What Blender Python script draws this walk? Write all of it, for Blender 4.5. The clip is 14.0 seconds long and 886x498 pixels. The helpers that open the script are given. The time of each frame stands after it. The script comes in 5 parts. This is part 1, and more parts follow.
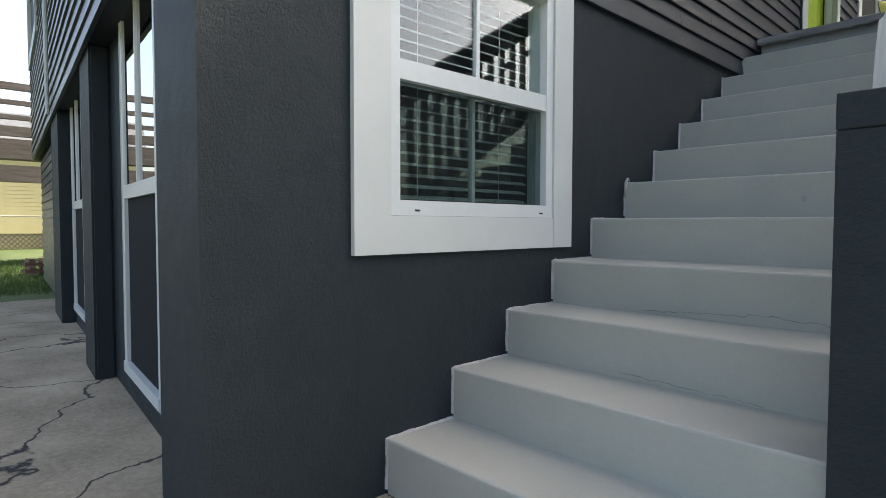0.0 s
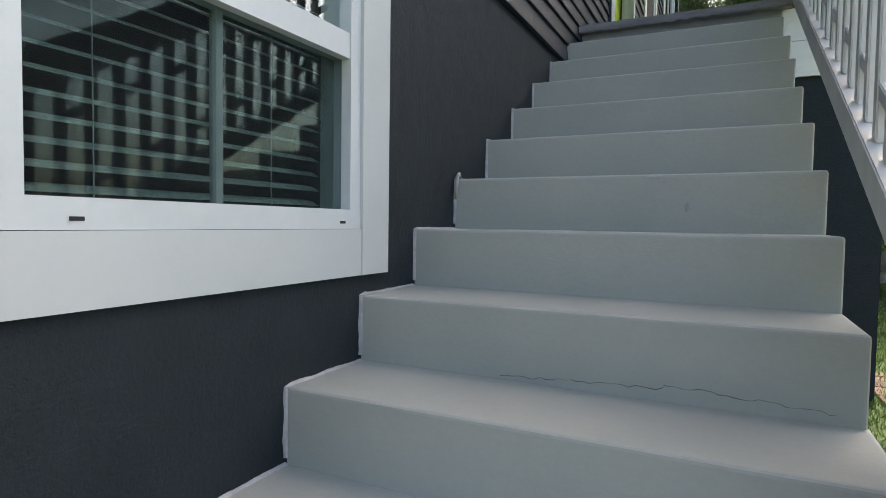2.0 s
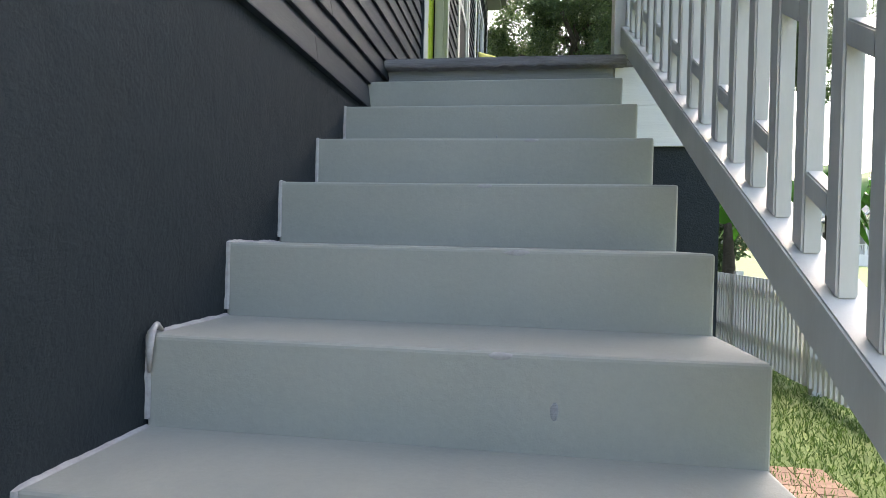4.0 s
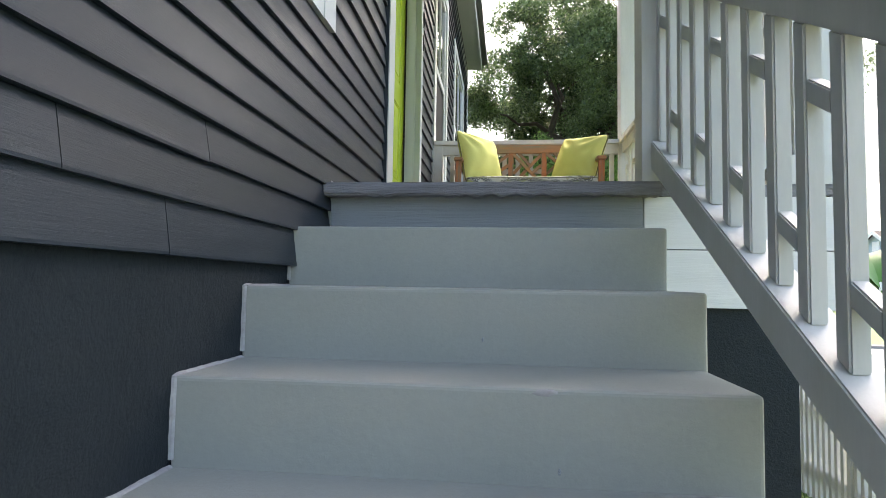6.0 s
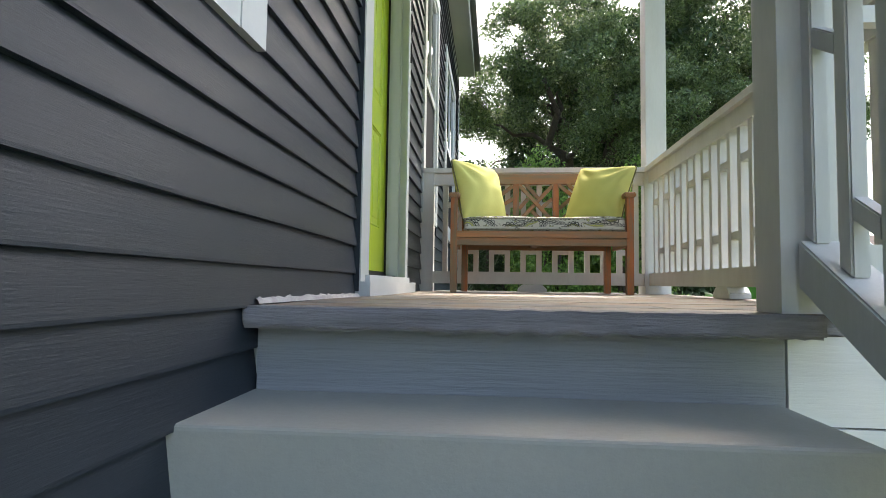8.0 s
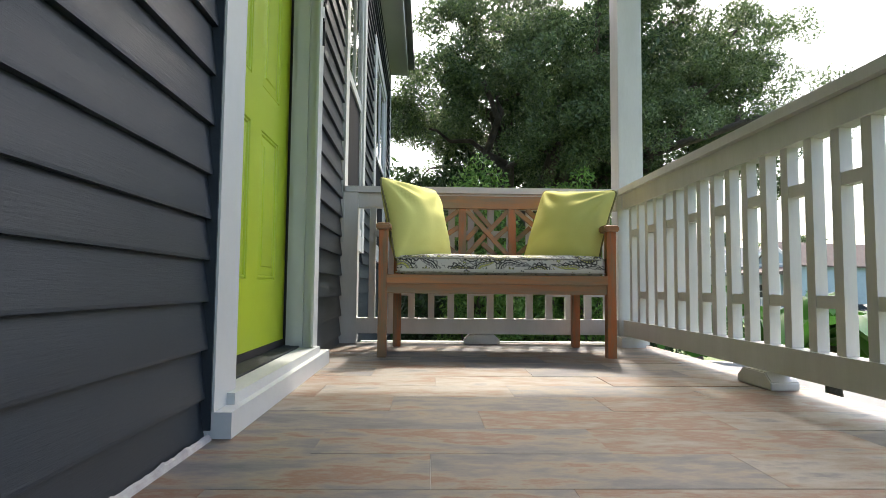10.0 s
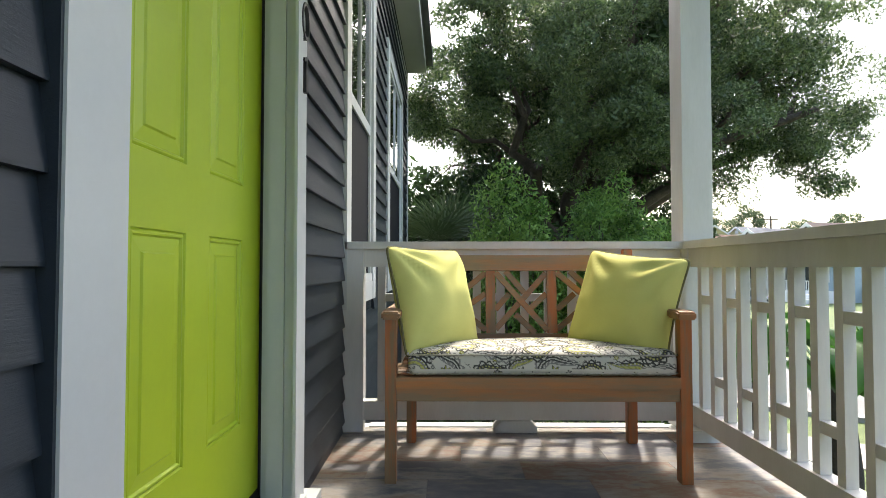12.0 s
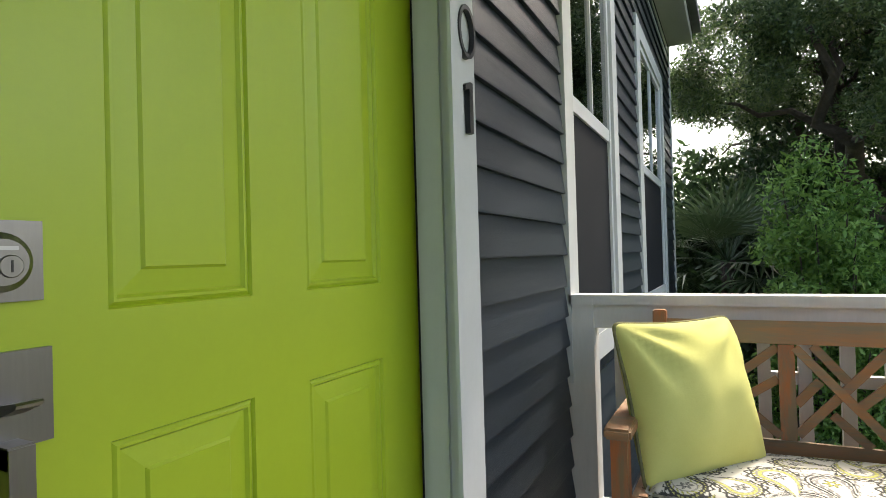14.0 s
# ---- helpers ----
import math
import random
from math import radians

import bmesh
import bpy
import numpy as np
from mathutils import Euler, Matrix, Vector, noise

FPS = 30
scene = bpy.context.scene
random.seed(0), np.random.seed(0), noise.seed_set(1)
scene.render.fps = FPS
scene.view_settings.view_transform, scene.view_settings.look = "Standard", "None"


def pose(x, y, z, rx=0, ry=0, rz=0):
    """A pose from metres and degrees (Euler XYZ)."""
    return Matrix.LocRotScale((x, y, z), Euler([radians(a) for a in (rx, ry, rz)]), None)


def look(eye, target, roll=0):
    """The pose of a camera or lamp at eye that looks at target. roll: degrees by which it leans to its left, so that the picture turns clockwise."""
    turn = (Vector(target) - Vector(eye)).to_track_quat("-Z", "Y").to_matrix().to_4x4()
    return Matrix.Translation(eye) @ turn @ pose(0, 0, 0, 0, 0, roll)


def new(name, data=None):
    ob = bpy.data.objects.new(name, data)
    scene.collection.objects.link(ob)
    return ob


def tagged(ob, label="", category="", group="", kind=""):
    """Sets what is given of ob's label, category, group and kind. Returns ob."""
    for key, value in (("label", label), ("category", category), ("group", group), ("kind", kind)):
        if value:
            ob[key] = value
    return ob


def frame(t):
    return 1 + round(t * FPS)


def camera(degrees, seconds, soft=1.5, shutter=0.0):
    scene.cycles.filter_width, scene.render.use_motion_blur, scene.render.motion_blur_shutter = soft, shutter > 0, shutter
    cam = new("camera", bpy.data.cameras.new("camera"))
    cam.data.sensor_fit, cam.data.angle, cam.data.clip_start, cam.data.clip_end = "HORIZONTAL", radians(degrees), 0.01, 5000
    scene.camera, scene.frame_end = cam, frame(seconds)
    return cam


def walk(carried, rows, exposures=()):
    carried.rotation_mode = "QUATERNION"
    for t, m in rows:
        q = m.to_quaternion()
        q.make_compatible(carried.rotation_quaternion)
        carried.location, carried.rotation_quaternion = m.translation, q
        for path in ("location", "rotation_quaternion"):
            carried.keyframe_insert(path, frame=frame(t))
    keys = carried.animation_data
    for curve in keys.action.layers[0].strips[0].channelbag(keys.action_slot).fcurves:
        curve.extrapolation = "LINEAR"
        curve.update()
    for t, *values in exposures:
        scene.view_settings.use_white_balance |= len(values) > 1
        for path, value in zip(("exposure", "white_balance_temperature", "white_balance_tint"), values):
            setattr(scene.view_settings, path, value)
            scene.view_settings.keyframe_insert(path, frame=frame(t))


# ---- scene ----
cam = camera(74.7, 14.0, 0.7)
PATH = [
    (0, (1.493, -4.203, 0.889), (0.05, -2.821, 0.806), 0.1),
    (0.5, (1.257, -4.139, 0.881), (-0.145, -2.715, 0.796), 0.1),
    (1, (1.1, -3.942, 0.88), (-0.193, -2.419, 0.792), 0.2),
    (1.5, (1.029, -3.704, 0.923), (-0.086, -2.046, 0.83), 0.4),
    (2, (0.919, -3.462, 0.938), (0.037, -1.669, 0.85), 0.8),
    (2.5, (0.795, -3.197, 0.997), (0.178, -1.297, 0.914), 1.0),
    (2.7, (0.777, -3.109, 1.018), (0.231, -1.186, 0.942), 1.1),
    (4.8, (0.738, -2.239, 1.536), (0.506, -0.253, 1.565), 1.1),
    (5, (0.733, -2.157, 1.593), (0.503, -0.171, 1.642), 1.0),
    (5.5, (0.676, -1.929, 1.742), (0.454, 0.057, 1.835), 1.0),
    (6, (0.68, -1.723, 1.853), (0.457, 0.261, 1.971), 0.9),
    (6.5, (0.666, -1.528, 1.958), (0.426, 0.454, 2.078), 1.0),
    (7, (0.605, -1.329, 2.071), (0.372, 0.654, 2.189), 0.9),
    (7.5, (0.569, -1.127, 2.164), (0.367, 0.859, 2.279), 0.9),
    (8, (0.552, -0.908, 2.261), (0.372, 1.08, 2.381), 0.8),
    (8.5, (0.501, -0.688, 2.37), (0.408, 1.306, 2.489), 1.3),
    (8.7, (0.471, -0.571, 2.383), (0.438, 1.425, 2.515), 1.2),
    (10.8, (0.513, 0.231, 2.748), (0.574, 2.226, 2.869), 0.5),
    (11, (0.515, 0.289, 2.807), (0.561, 2.286, 2.914), 0.4),
    (11.5, (0.513, 0.457, 2.889), (0.506, 2.456, 2.972), 0.2),
    (12, (0.507, 0.588, 3.01), (0.484, 2.587, 3.072), 0.0),
    (12.5, (0.539, 0.763, 3.095), (0.448, 2.761, 3.14), -0.2),
    (13, (0.591, 0.904, 3.219), (0.312, 2.884, 3.248), -0.7),
    (13.5, (0.6, 1.078, 3.254), (0.048, 3.0, 3.275), -1.1),
    (14, (0.573, 1.233, 3.294), (-0.331, 3.017, 3.319), -1.6),
]
EXPOSURES = [(0, 1.97, 7200, 10), (0.5, 1.93, 7200, 10), (1, 1.8, 7150, 10), (1.5, 1.82, 7050, 10), (2, 2.1, 7050, 10), (2.5, 2.3, 7000, 10), (5, 2.56, 6950, 10), (7, 2.72, 7000, 10), (8.5, 2.44, 6850, 10), (11, 2.2, 6750, 10), (12.5, 2.24, 6800, 10), (13, 2.17, 6900, 10), (13.5, 2.34, 6900, 10), (14, 2.12, 6900, 10)]
walk(cam, [(t, look(eye, target, roll)) for t, eye, target, roll in PATH], EXPOSURES)

# ---- light and exposure ----
SUN_EL, SUN_AZ = 53.0, 14.0      # azimuth from +y towards +x
world = bpy.data.worlds.new("world")
scene.world = world
world.use_nodes = True
wn = world.node_tree
sky = wn.nodes.new("ShaderNodeTexSky")
sky.sky_type = "NISHITA"
sky.sun_disc = False
sky.sun_elevation = radians(SUN_EL)
sky.sun_rotation = radians(SUN_AZ)
sky.air_density, sky.dust_density, sky.ozone_density = 1.0, 5.0, 1.0
wn.links.new(sky.outputs[0], wn.nodes["Background"].inputs[0])
wn.nodes["Background"].inputs[1].default_value = 0.15
sun = new("sun", bpy.data.lights.new("sun", "SUN"))
sun.data.energy, sun.data.angle, sun.data.color = 1.08, radians(3.0), (1.0, 0.95, 0.88)
_s = Vector((math.sin(radians(SUN_AZ)) * math.cos(radians(SUN_EL)), math.cos(radians(SUN_AZ)) * math.cos(radians(SUN_EL)), math.sin(radians(SUN_EL))))
sun.matrix_world = look(_s * 30, (0, 0, 0))


# ---- materials ----
def mat(name, base, rough=0.6, second=None, scale=6.0, amount=0.5, fine=60.0, bump=0.15, dist=0.002, metal=0.0, vary=0.0, spec=0.5,
        stretch=None, coat=0.0, span=(0.52, 1.0)):
    """A painted or natural surface: two colours mixed by a broad and a fine noise, with relief."""
    m = bpy.data.materials.new(name)
    m.use_nodes = True
    nt = m.node_tree
    b = nt.nodes["Principled BSDF"]
    b.inputs["Metallic"].default_value = metal
    b.inputs["Specular IOR Level"].default_value = spec
    b.inputs["Coat Weight"].default_value = coat
    tc = nt.nodes.new("ShaderNodeTexCoord")
    mp = nt.nodes.new("ShaderNodeMapping")
    nt.links.new(tc.outputs["Object"], mp.inputs[0])
    if stretch:
        mp.inputs["Scale"].default_value = stretch
    n1 = nt.nodes.new("ShaderNodeTexNoise")
    n1.inputs["Scale"].default_value, n1.inputs["Detail"].default_value, n1.inputs["Roughness"].default_value = scale, 5, 0.6
    n2 = nt.nodes.new("ShaderNodeTexNoise")
    n2.inputs["Scale"].default_value, n2.inputs["Detail"].default_value, n2.inputs["Roughness"].default_value = fine, 8, 0.68
    nt.links.new(mp.outputs[0], n1.inputs[0])
    nt.links.new(mp.outputs[0], n2.inputs[0])
    add = nt.nodes.new("ShaderNodeMath")
    add.operation = "MULTIPLY_ADD"
    nt.links.new(n2.outputs[0], add.inputs[0])
    add.inputs[1].default_value = 0.5
    nt.links.new(n1.outputs[0], add.inputs[2])
    ramp = nt.nodes.new("ShaderNodeMapRange")
    ramp.inputs[1].default_value, ramp.inputs[2].default_value = span
    nt.links.new(add.outputs[0], ramp.inputs[0])
    mix = nt.nodes.new("ShaderNodeMix")
    mix.data_type = "RGBA"
    second = second or tuple(c * 0.8 for c in base)
    mix.inputs[6].default_value, mix.inputs[7].default_value = (*base, 1), (*(b0 + (s0 - b0) * amount * 2 for b0, s0 in zip(base, second)), 1)
    nt.links.new(ramp.outputs[0], mix.inputs[0])
    out = mix.outputs[2]
    if vary:
        oi = nt.nodes.new("ShaderNodeObjectInfo")
        hs = nt.nodes.new("ShaderNodeHueSaturation")
        mr = nt.nodes.new("ShaderNodeMapRange")
        mr.inputs[3].default_value, mr.inputs[4].default_value = 1 - vary, 1 + vary
        nt.links.new(oi.outputs["Random"], mr.inputs[0])
        nt.links.new(mr.outputs[0], hs.inputs["Value"])
        nt.links.new(out, hs.inputs["Color"])
        out = hs.outputs[0]
    nt.links.new(out, b.inputs["Base Color"])
    rr = nt.nodes.new("ShaderNodeMapRange")
    rr.inputs[3].default_value, rr.inputs[4].default_value = max(rough - 0.1, 0.03), min(rough + 0.12, 1)
    nt.links.new(n1.outputs[0], rr.inputs[0])
    nt.links.new(rr.outputs[0], b.inputs["Roughness"])
    if bump:
        bp = nt.nodes.new("ShaderNodeBump")
        bp.inputs["Strength"].default_value, bp.inputs["Distance"].default_value = bump, dist
        nt.links.new(add.outputs[0], bp.inputs["Height"])
        nt.links.new(bp.outputs[0], b.inputs["Normal"])
    return m


def glass(name, tint=(0.9, 0.95, 0.93), rough=0.0, floor=0.06):
    """A thin pane: mostly clear, with the gloss of glass."""
    m = bpy.data.materials.new(name)
    m.use_nodes = True
    nt = m.node_tree
    nt.nodes.remove(nt.nodes["Principled BSDF"])
    t, g, f, x = (nt.nodes.new("ShaderNode" + k) for k in ("BsdfTransparent", "BsdfGlossy", "LayerWeight", "MixShader"))
    pw = nt.nodes.new("ShaderNodeMath")
    pw.operation, pw.inputs[1].default_value = "POWER", 3.0
    ad = nt.nodes.new("ShaderNodeMath")
    ad.operation, ad.inputs[1].default_value, ad.inputs[2].default_value = "MULTIPLY_ADD", 0.8, floor
    t.inputs[0].default_value = (*tint, 1)
    g.inputs["Roughness"].default_value = rough
    f.inputs[0].default_value = 0.5
    nt.links.new(f.outputs["Facing"], pw.inputs[0])
    nt.links.new(pw.outputs[0], ad.inputs[0])
    nt.links.new(ad.outputs[0], x.inputs[0])
    nt.links.new(t.outputs[0], x.inputs[1])
    nt.links.new(g.outputs[0], x.inputs[2])
    nt.links.new(x.outputs[0], nt.nodes["Material Output"].inputs[0])
    return m


STUCCO = mat("charcoal_stucco", (0.0138, 0.0198, 0.0242), 0.58, (0.0205, 0.0275, 0.0325), 9, 0.5, 95, 1.0, 0.0085, spec=0.2)
SIDING = mat("charcoal_siding", (0.0130, 0.0195, 0.0272), 0.43, (0.0205, 0.0285, 0.0375), 3, 0.5, 50, 0.35, 0.004, stretch=(6, 0.35, 6), vary=0.10, spec=0.36)
SIDING_L = mat("charcoal_siding_front", (0.0155, 0.0205, 0.0265), 0.36, (0.024, 0.030, 0.037), 3, 0.5, 50, 0.35, 0.004, stretch=(0.35, 6, 6), vary=0.10)
STEP = mat("grey_step_paint", (0.284, 0.294, 0.266), 0.58, (0.335, 0.340, 0.304), 2.2, 0.5, 70, 0.55, 0.004)
STEP_EDGE = mat("pale_grey_paint_edge", (0.40, 0.40, 0.39), 0.7, (0.27, 0.25, 0.25), 25, 0.5, 120, 0.5, 0.003)
RISER = mat("grey_grained_board", (0.225, 0.24, 0.255), 0.5, (0.26, 0.27, 0.28), 3, 0.5, 16, 0.9, 0.010, stretch=(0.35, 6, 7))
NOSING = mat("lilac_grey_worn_board", (0.25, 0.245, 0.265), 0.65, (0.17, 0.165, 0.175), 5, 0.7, 24, 1.0, 0.012, stretch=(0.6, 5, 6))
WHITE = mat("white_trim_paint", (0.48, 0.50, 0.49), 0.45, (0.44, 0.46, 0.45), 3, 0.5, 60, 0.1, 0.002)
RAILWHITE = mat("white_rail_paint", (0.58, 0.58, 0.555), 0.5, (0.50, 0.50, 0.47), 3, 0.5, 40, 0.18, 0.003, stretch=(3, 3, 0.6))
CLAPWHITE = mat("white_grained_board", (0.70, 0.70, 0.68), 0.55, (0.62, 0.62, 0.60), 3, 0.5, 30, 0.5, 0.004, stretch=(0.5, 6, 8))
VINYL = mat("white_vinyl", (0.47, 0.50, 0.50), 0.3, (0.55, 0.57, 0.57), 2, 0.5, 30, 0.03)
LIME = mat("lime_door_paint", (0.36, 0.47, 0.018), 0.42, (0.33, 0.43, 0.015), 2, 0.5, 60, 0.06, 0.002)
STEEL = mat("brushed_nickel", (0.22, 0.215, 0.205), 0.33, (0.17, 0.165, 0.16), 6, 0.5, 160, 0.08, 0.001, metal=1.0, stretch=(1, 1, 0.1))
DARKMETAL = mat("dark_keyhole", (0.02, 0.02, 0.02), 0.5)
BLACK = mat("black_number", (0.012, 0.012, 0.014), 0.35)
SEAL = mat("black_rubber_seal", (0.012, 0.012, 0.012), 0.7)
WOOD = mat("weathered_teak", (0.37, 0.135, 0.036), 0.5, (0.205, 0.138, 0.074), 2.2, 0.5, 12, 0.6, 0.003, stretch=(1.0, 8, 8), vary=0.18, span=(0.54, 0.86))
WOODV = mat("weathered_teak_upright", (0.36, 0.105, 0.024), 0.5, (0.20, 0.125, 0.062), 2.2, 0.5, 12, 0.6, 0.003, stretch=(8, 8, 1.0), vary=0.18, span=(0.68, 0.86))
PILLOW = mat("yellow_green_cloth", (0.63, 0.612, 0.20), 0.92, (0.58, 0.56, 0.17), 6, 0.5, 220, 0.35, 0.002, spec=0.2)
PIPING = mat("olive_piping", (0.13, 0.12, 0.045), 0.85, (0.2, 0.19, 0.09), 40, 0.6, 200, 0.3, spec=0.2)
SCREEN = mat("dark_insect_screen", (0.012, 0.014, 0.017), 0.8, (0.02, 0.022, 0.025), 3, 0.5, 300, 0.2, spec=0.08)
# dark grey that puts the dimness of unlit rooms into the colour
INTERIOR = mat("room_dimness_grey", (0.10, 0.10, 0.10), 0.8)
BLIND = mat("white_blind_slat", (0.72, 0.74, 0.74), 0.5)
GLASS = glass("window_glass")
FRONTGLASS = glass("coated_window_glass", (0.30, 0.38, 0.40), 0.0, 0.5)
BLUEGLASS = glass("tinted_window_glass", (0.35, 0.45, 0.48), 0.0, 0.16)
BARK = mat("dark_oak_bark", (0.045, 0.035, 0.028), 0.9, (0.09, 0.075, 0.06), 8, 0.6, 40, 0.9, 0.03)
SHINGLE_G = mat("grey_roof_shingle", (0.165, 0.178, 0.185), 0.9, (0.12, 0.127, 0.133), 2, 0.6, 12, 0.3)
SHINGLE_B = mat("brown_roof_shingle", (0.115, 0.088, 0.076), 0.9, (0.085, 0.064, 0.057), 2, 0.6, 12, 0.3)
SHINGLE_R = mat("rust_roof_shingle", (0.14, 0.075, 0.047), 0.9, (0.10, 0.057, 0.04), 2, 0.6, 12, 0.3)
HOUSE_B = mat("pale_blue_clapboard", (0.36, 0.44, 0.47), 0.7, (0.31, 0.39, 0.42), 2, 0.5, 10, 0.2)
HOUSE_W = mat("white_clapboard", (0.70, 0.69, 0.66), 0.7, (0.62, 0.61, 0.58), 2, 0.5, 10, 0.2)
HOUSE_Y = mat("pale_yellow_clapboard", (0.50, 0.44, 0.235), 0.7, (0.44, 0.39, 0.20), 2, 0.5, 10, 0.2)
DECKWOOD = mat("grey_brown_timber", (0.17, 0.15, 0.135), 0.85, (0.10, 0.085, 0.075), 3, 0.6, 30, 0.5, 0.004, stretch=(5, 0.5, 5))
ASPHALT = mat("pale_asphalt", (0.17, 0.17, 0.165), 0.9, (0.12, 0.12, 0.115), 0.6, 0.6, 60, 0.4, 0.004)
WALKWAY = mat("pale_concrete_walk", (0.36, 0.35, 0.33), 0.9, (0.27, 0.26, 0.24), 0.8, 0.6, 40, 0.3, 0.004)
BRICK = mat("red_brick", (0.15, 0.085, 0.06), 0.9, (0.21, 0.14, 0.10), 14, 0.6, 90, 0.6, 0.005, vary=0.25)
CAR_D = mat("dark_grey_car_paint", (0.03, 0.035, 0.04), 0.25, (0.03, 0.035, 0.04), 2, 0.5, 10, 0.0, coat=1.0)
CAR_S = mat("silver_car_paint", (0.35, 0.36, 0.37), 0.3, (0.33, 0.34, 0.35), 2, 0.5, 10, 0.0, metal=0.5, coat=1.0)
TYRE = mat("black_tyre", (0.015, 0.015, 0.015), 0.85)
RIM = mat("grey_wheel_rim", (0.4, 0.4, 0.4), 0.35, metal=0.8)
DARKGLASS = mat("dark_window", (0.02, 0.025, 0.03), 0.12, (0.03, 0.035, 0.04), 2, 0.5, 10, 0.0)


def leafmat(name, a, b, rough=0.5, thin=0.35):
    """Leaves: colour varied per leaf, some light let through."""
    m = bpy.data.materials.new(name)
    m.use_nodes = True
    nt = m.node_tree
    p = nt.nodes["Principled BSDF"]
    geo = nt.nodes.new("ShaderNodeNewGeometry")
    mix = nt.nodes.new("ShaderNodeMix")
    mix.data_type = "RGBA"
    mix.inputs[6].default_value, mix.inputs[7].default_value = (*a, 1), (*b, 1)
    nt.links.new(geo.outputs["Random Per Island"], mix.inputs[0])
    nt.links.new(mix.outputs[2], p.inputs["Base Color"])
    p.inputs["Roughness"].default_value = rough
    tr = nt.nodes.new("ShaderNodeBsdfTranslucent")
    nt.links.new(mix.outputs[2], tr.inputs[0])
    ms = nt.nodes.new("ShaderNodeMixShader")
    ms.inputs[0].default_value = thin
    nt.links.new(p.outputs[0], ms.inputs[1])
    nt.links.new(tr.outputs[0], ms.inputs[2])
    nt.links.new(ms.outputs[0], nt.nodes["Material Output"].inputs[0])
    return m


OAKLEAF = leafmat("oak_leaf", (0.030, 0.064, 0.022), (0.155, 0.22, 0.078), 0.38)
BRIGHTLEAF = leafmat("bright_green_leaf", (0.064, 0.160, 0.030), (0.26, 0.44, 0.10), 0.42, 0.46)
# dark shrubs' own green; on the oak it puts inner shade into the colour
DARKLEAF = leafmat("dark_shrub_and_oak_shade_leaf", (0.025, 0.055, 0.02), (0.06, 0.11, 0.035), 0.5)
PALMLEAF = leafmat("palm_leaf", (0.05, 0.09, 0.035), (0.10, 0.15, 0.07), 0.4)
BANANALEAF = leafmat("banana_leaf", (0.05, 0.18, 0.02), (0.11, 0.30, 0.04), 0.35, 0.45)
FARLEAF = leafmat("far_tree_leaf", (0.06, 0.10, 0.045), (0.13, 0.17, 0.08), 0.6)
GRASSBLADE = leafmat("lawn_grass", (0.038, 0.085, 0.014), (0.10, 0.165, 0.034), 0.6)


def lawn_material():
    m = mat("lawn_soil_and_grass", (0.05, 0.092, 0.018), 0.95, (0.10, 0.135, 0.042), 1.2, 0.7, 45, 0.9, 0.03)
    return m


def concrete_material():
    """Weathered concrete with pale shell aggregate, stains and branching dark cracks."""
    m = mat("old_concrete", (0.46, 0.375, 0.262), 0.92, (0.225, 0.18, 0.125), 1.3, 0.7, 38, 0.8, 0.008)
    nt = m.node_tree
    b = nt.nodes["Principled BSDF"]
    base = b.inputs["Base Color"].links[0].from_socket
    tc = nt.nodes.new("ShaderNodeTexCoord")
    nz = nt.nodes.new("ShaderNodeTexNoise")
    nz.inputs["Scale"].default_value, nz.inputs["Detail"].default_value = 2.2, 8
    nt.links.new(tc.outputs["Object"], nz.inputs[0])
    warp = nt.nodes.new("ShaderNodeMix")
    warp.data_type = "RGBA"
    warp.blend_type = "ADD"
    warp.inputs[0].default_value = 0.45
    nt.links.new(tc.outputs["Object"], warp.inputs[6])
    nt.links.new(nz.outputs["Color"], warp.inputs[7])
    vo = nt.nodes.new("ShaderNodeTexVoronoi")
    vo.feature = "DISTANCE_TO_EDGE"
    vo.inputs["Scale"].default_value = 0.75
    nt.links.new(warp.outputs[2], vo.inputs[0])
    cr = nt.nodes.new("ShaderNodeMapRange")
    cr.inputs[1].default_value, cr.inputs[2].default_value = 0.002, 0.0075
    nt.links.new(vo.outputs[0], cr.inputs[0])
    dark = nt.nodes.new("ShaderNodeMix")
    dark.data_type = "RGBA"
    dark.inputs[6].default_value = (0.02, 0.018, 0.015, 1)
    nt.links.new(cr.outputs[0], dark.inputs[0])
    nt.links.new(base, dark.inputs[7])
    sh = nt.nodes.new("ShaderNodeTexVoronoi")
    sh.inputs["Scale"].default_value = 34
    nt.links.new(tc.outputs["Object"], sh.inputs[0])
    sr = nt.nodes.new("ShaderNodeMapRange")
    sr.inputs[1].default_value, sr.inputs[2].default_value, sr.inputs[3].default_value, sr.inputs[4].default_value = 0.10, 0.16, 0.8, 0.0
    nt.links.new(sh.outputs[0], sr.inputs[0])
    gate = nt.nodes.new("ShaderNodeMath")
    gate.operation = "MULTIPLY"
    sn = nt.nodes.new("ShaderNodeMapRange")
    sn.inputs[1].default_value, sn.inputs[2].default_value = 0.5, 0.62
    nt.links.new(nz.outputs[0], sn.inputs[0])
    nt.links.new(sr.outputs[0], gate.inputs[0])
    nt.links.new(sn.outputs[0], gate.inputs[1])
    shell = nt.nodes.new("ShaderNodeMix")
    shell.data_type = "RGBA"
    nt.links.new(gate.outputs[0], shell.inputs[0])
    nt.links.new(dark.outputs[2], shell.inputs[6])
    shell.inputs[7].default_value = (0.48, 0.46, 0.42, 1)
    nt.links.new(shell.outputs[2], b.inputs["Base Color"])
    return m


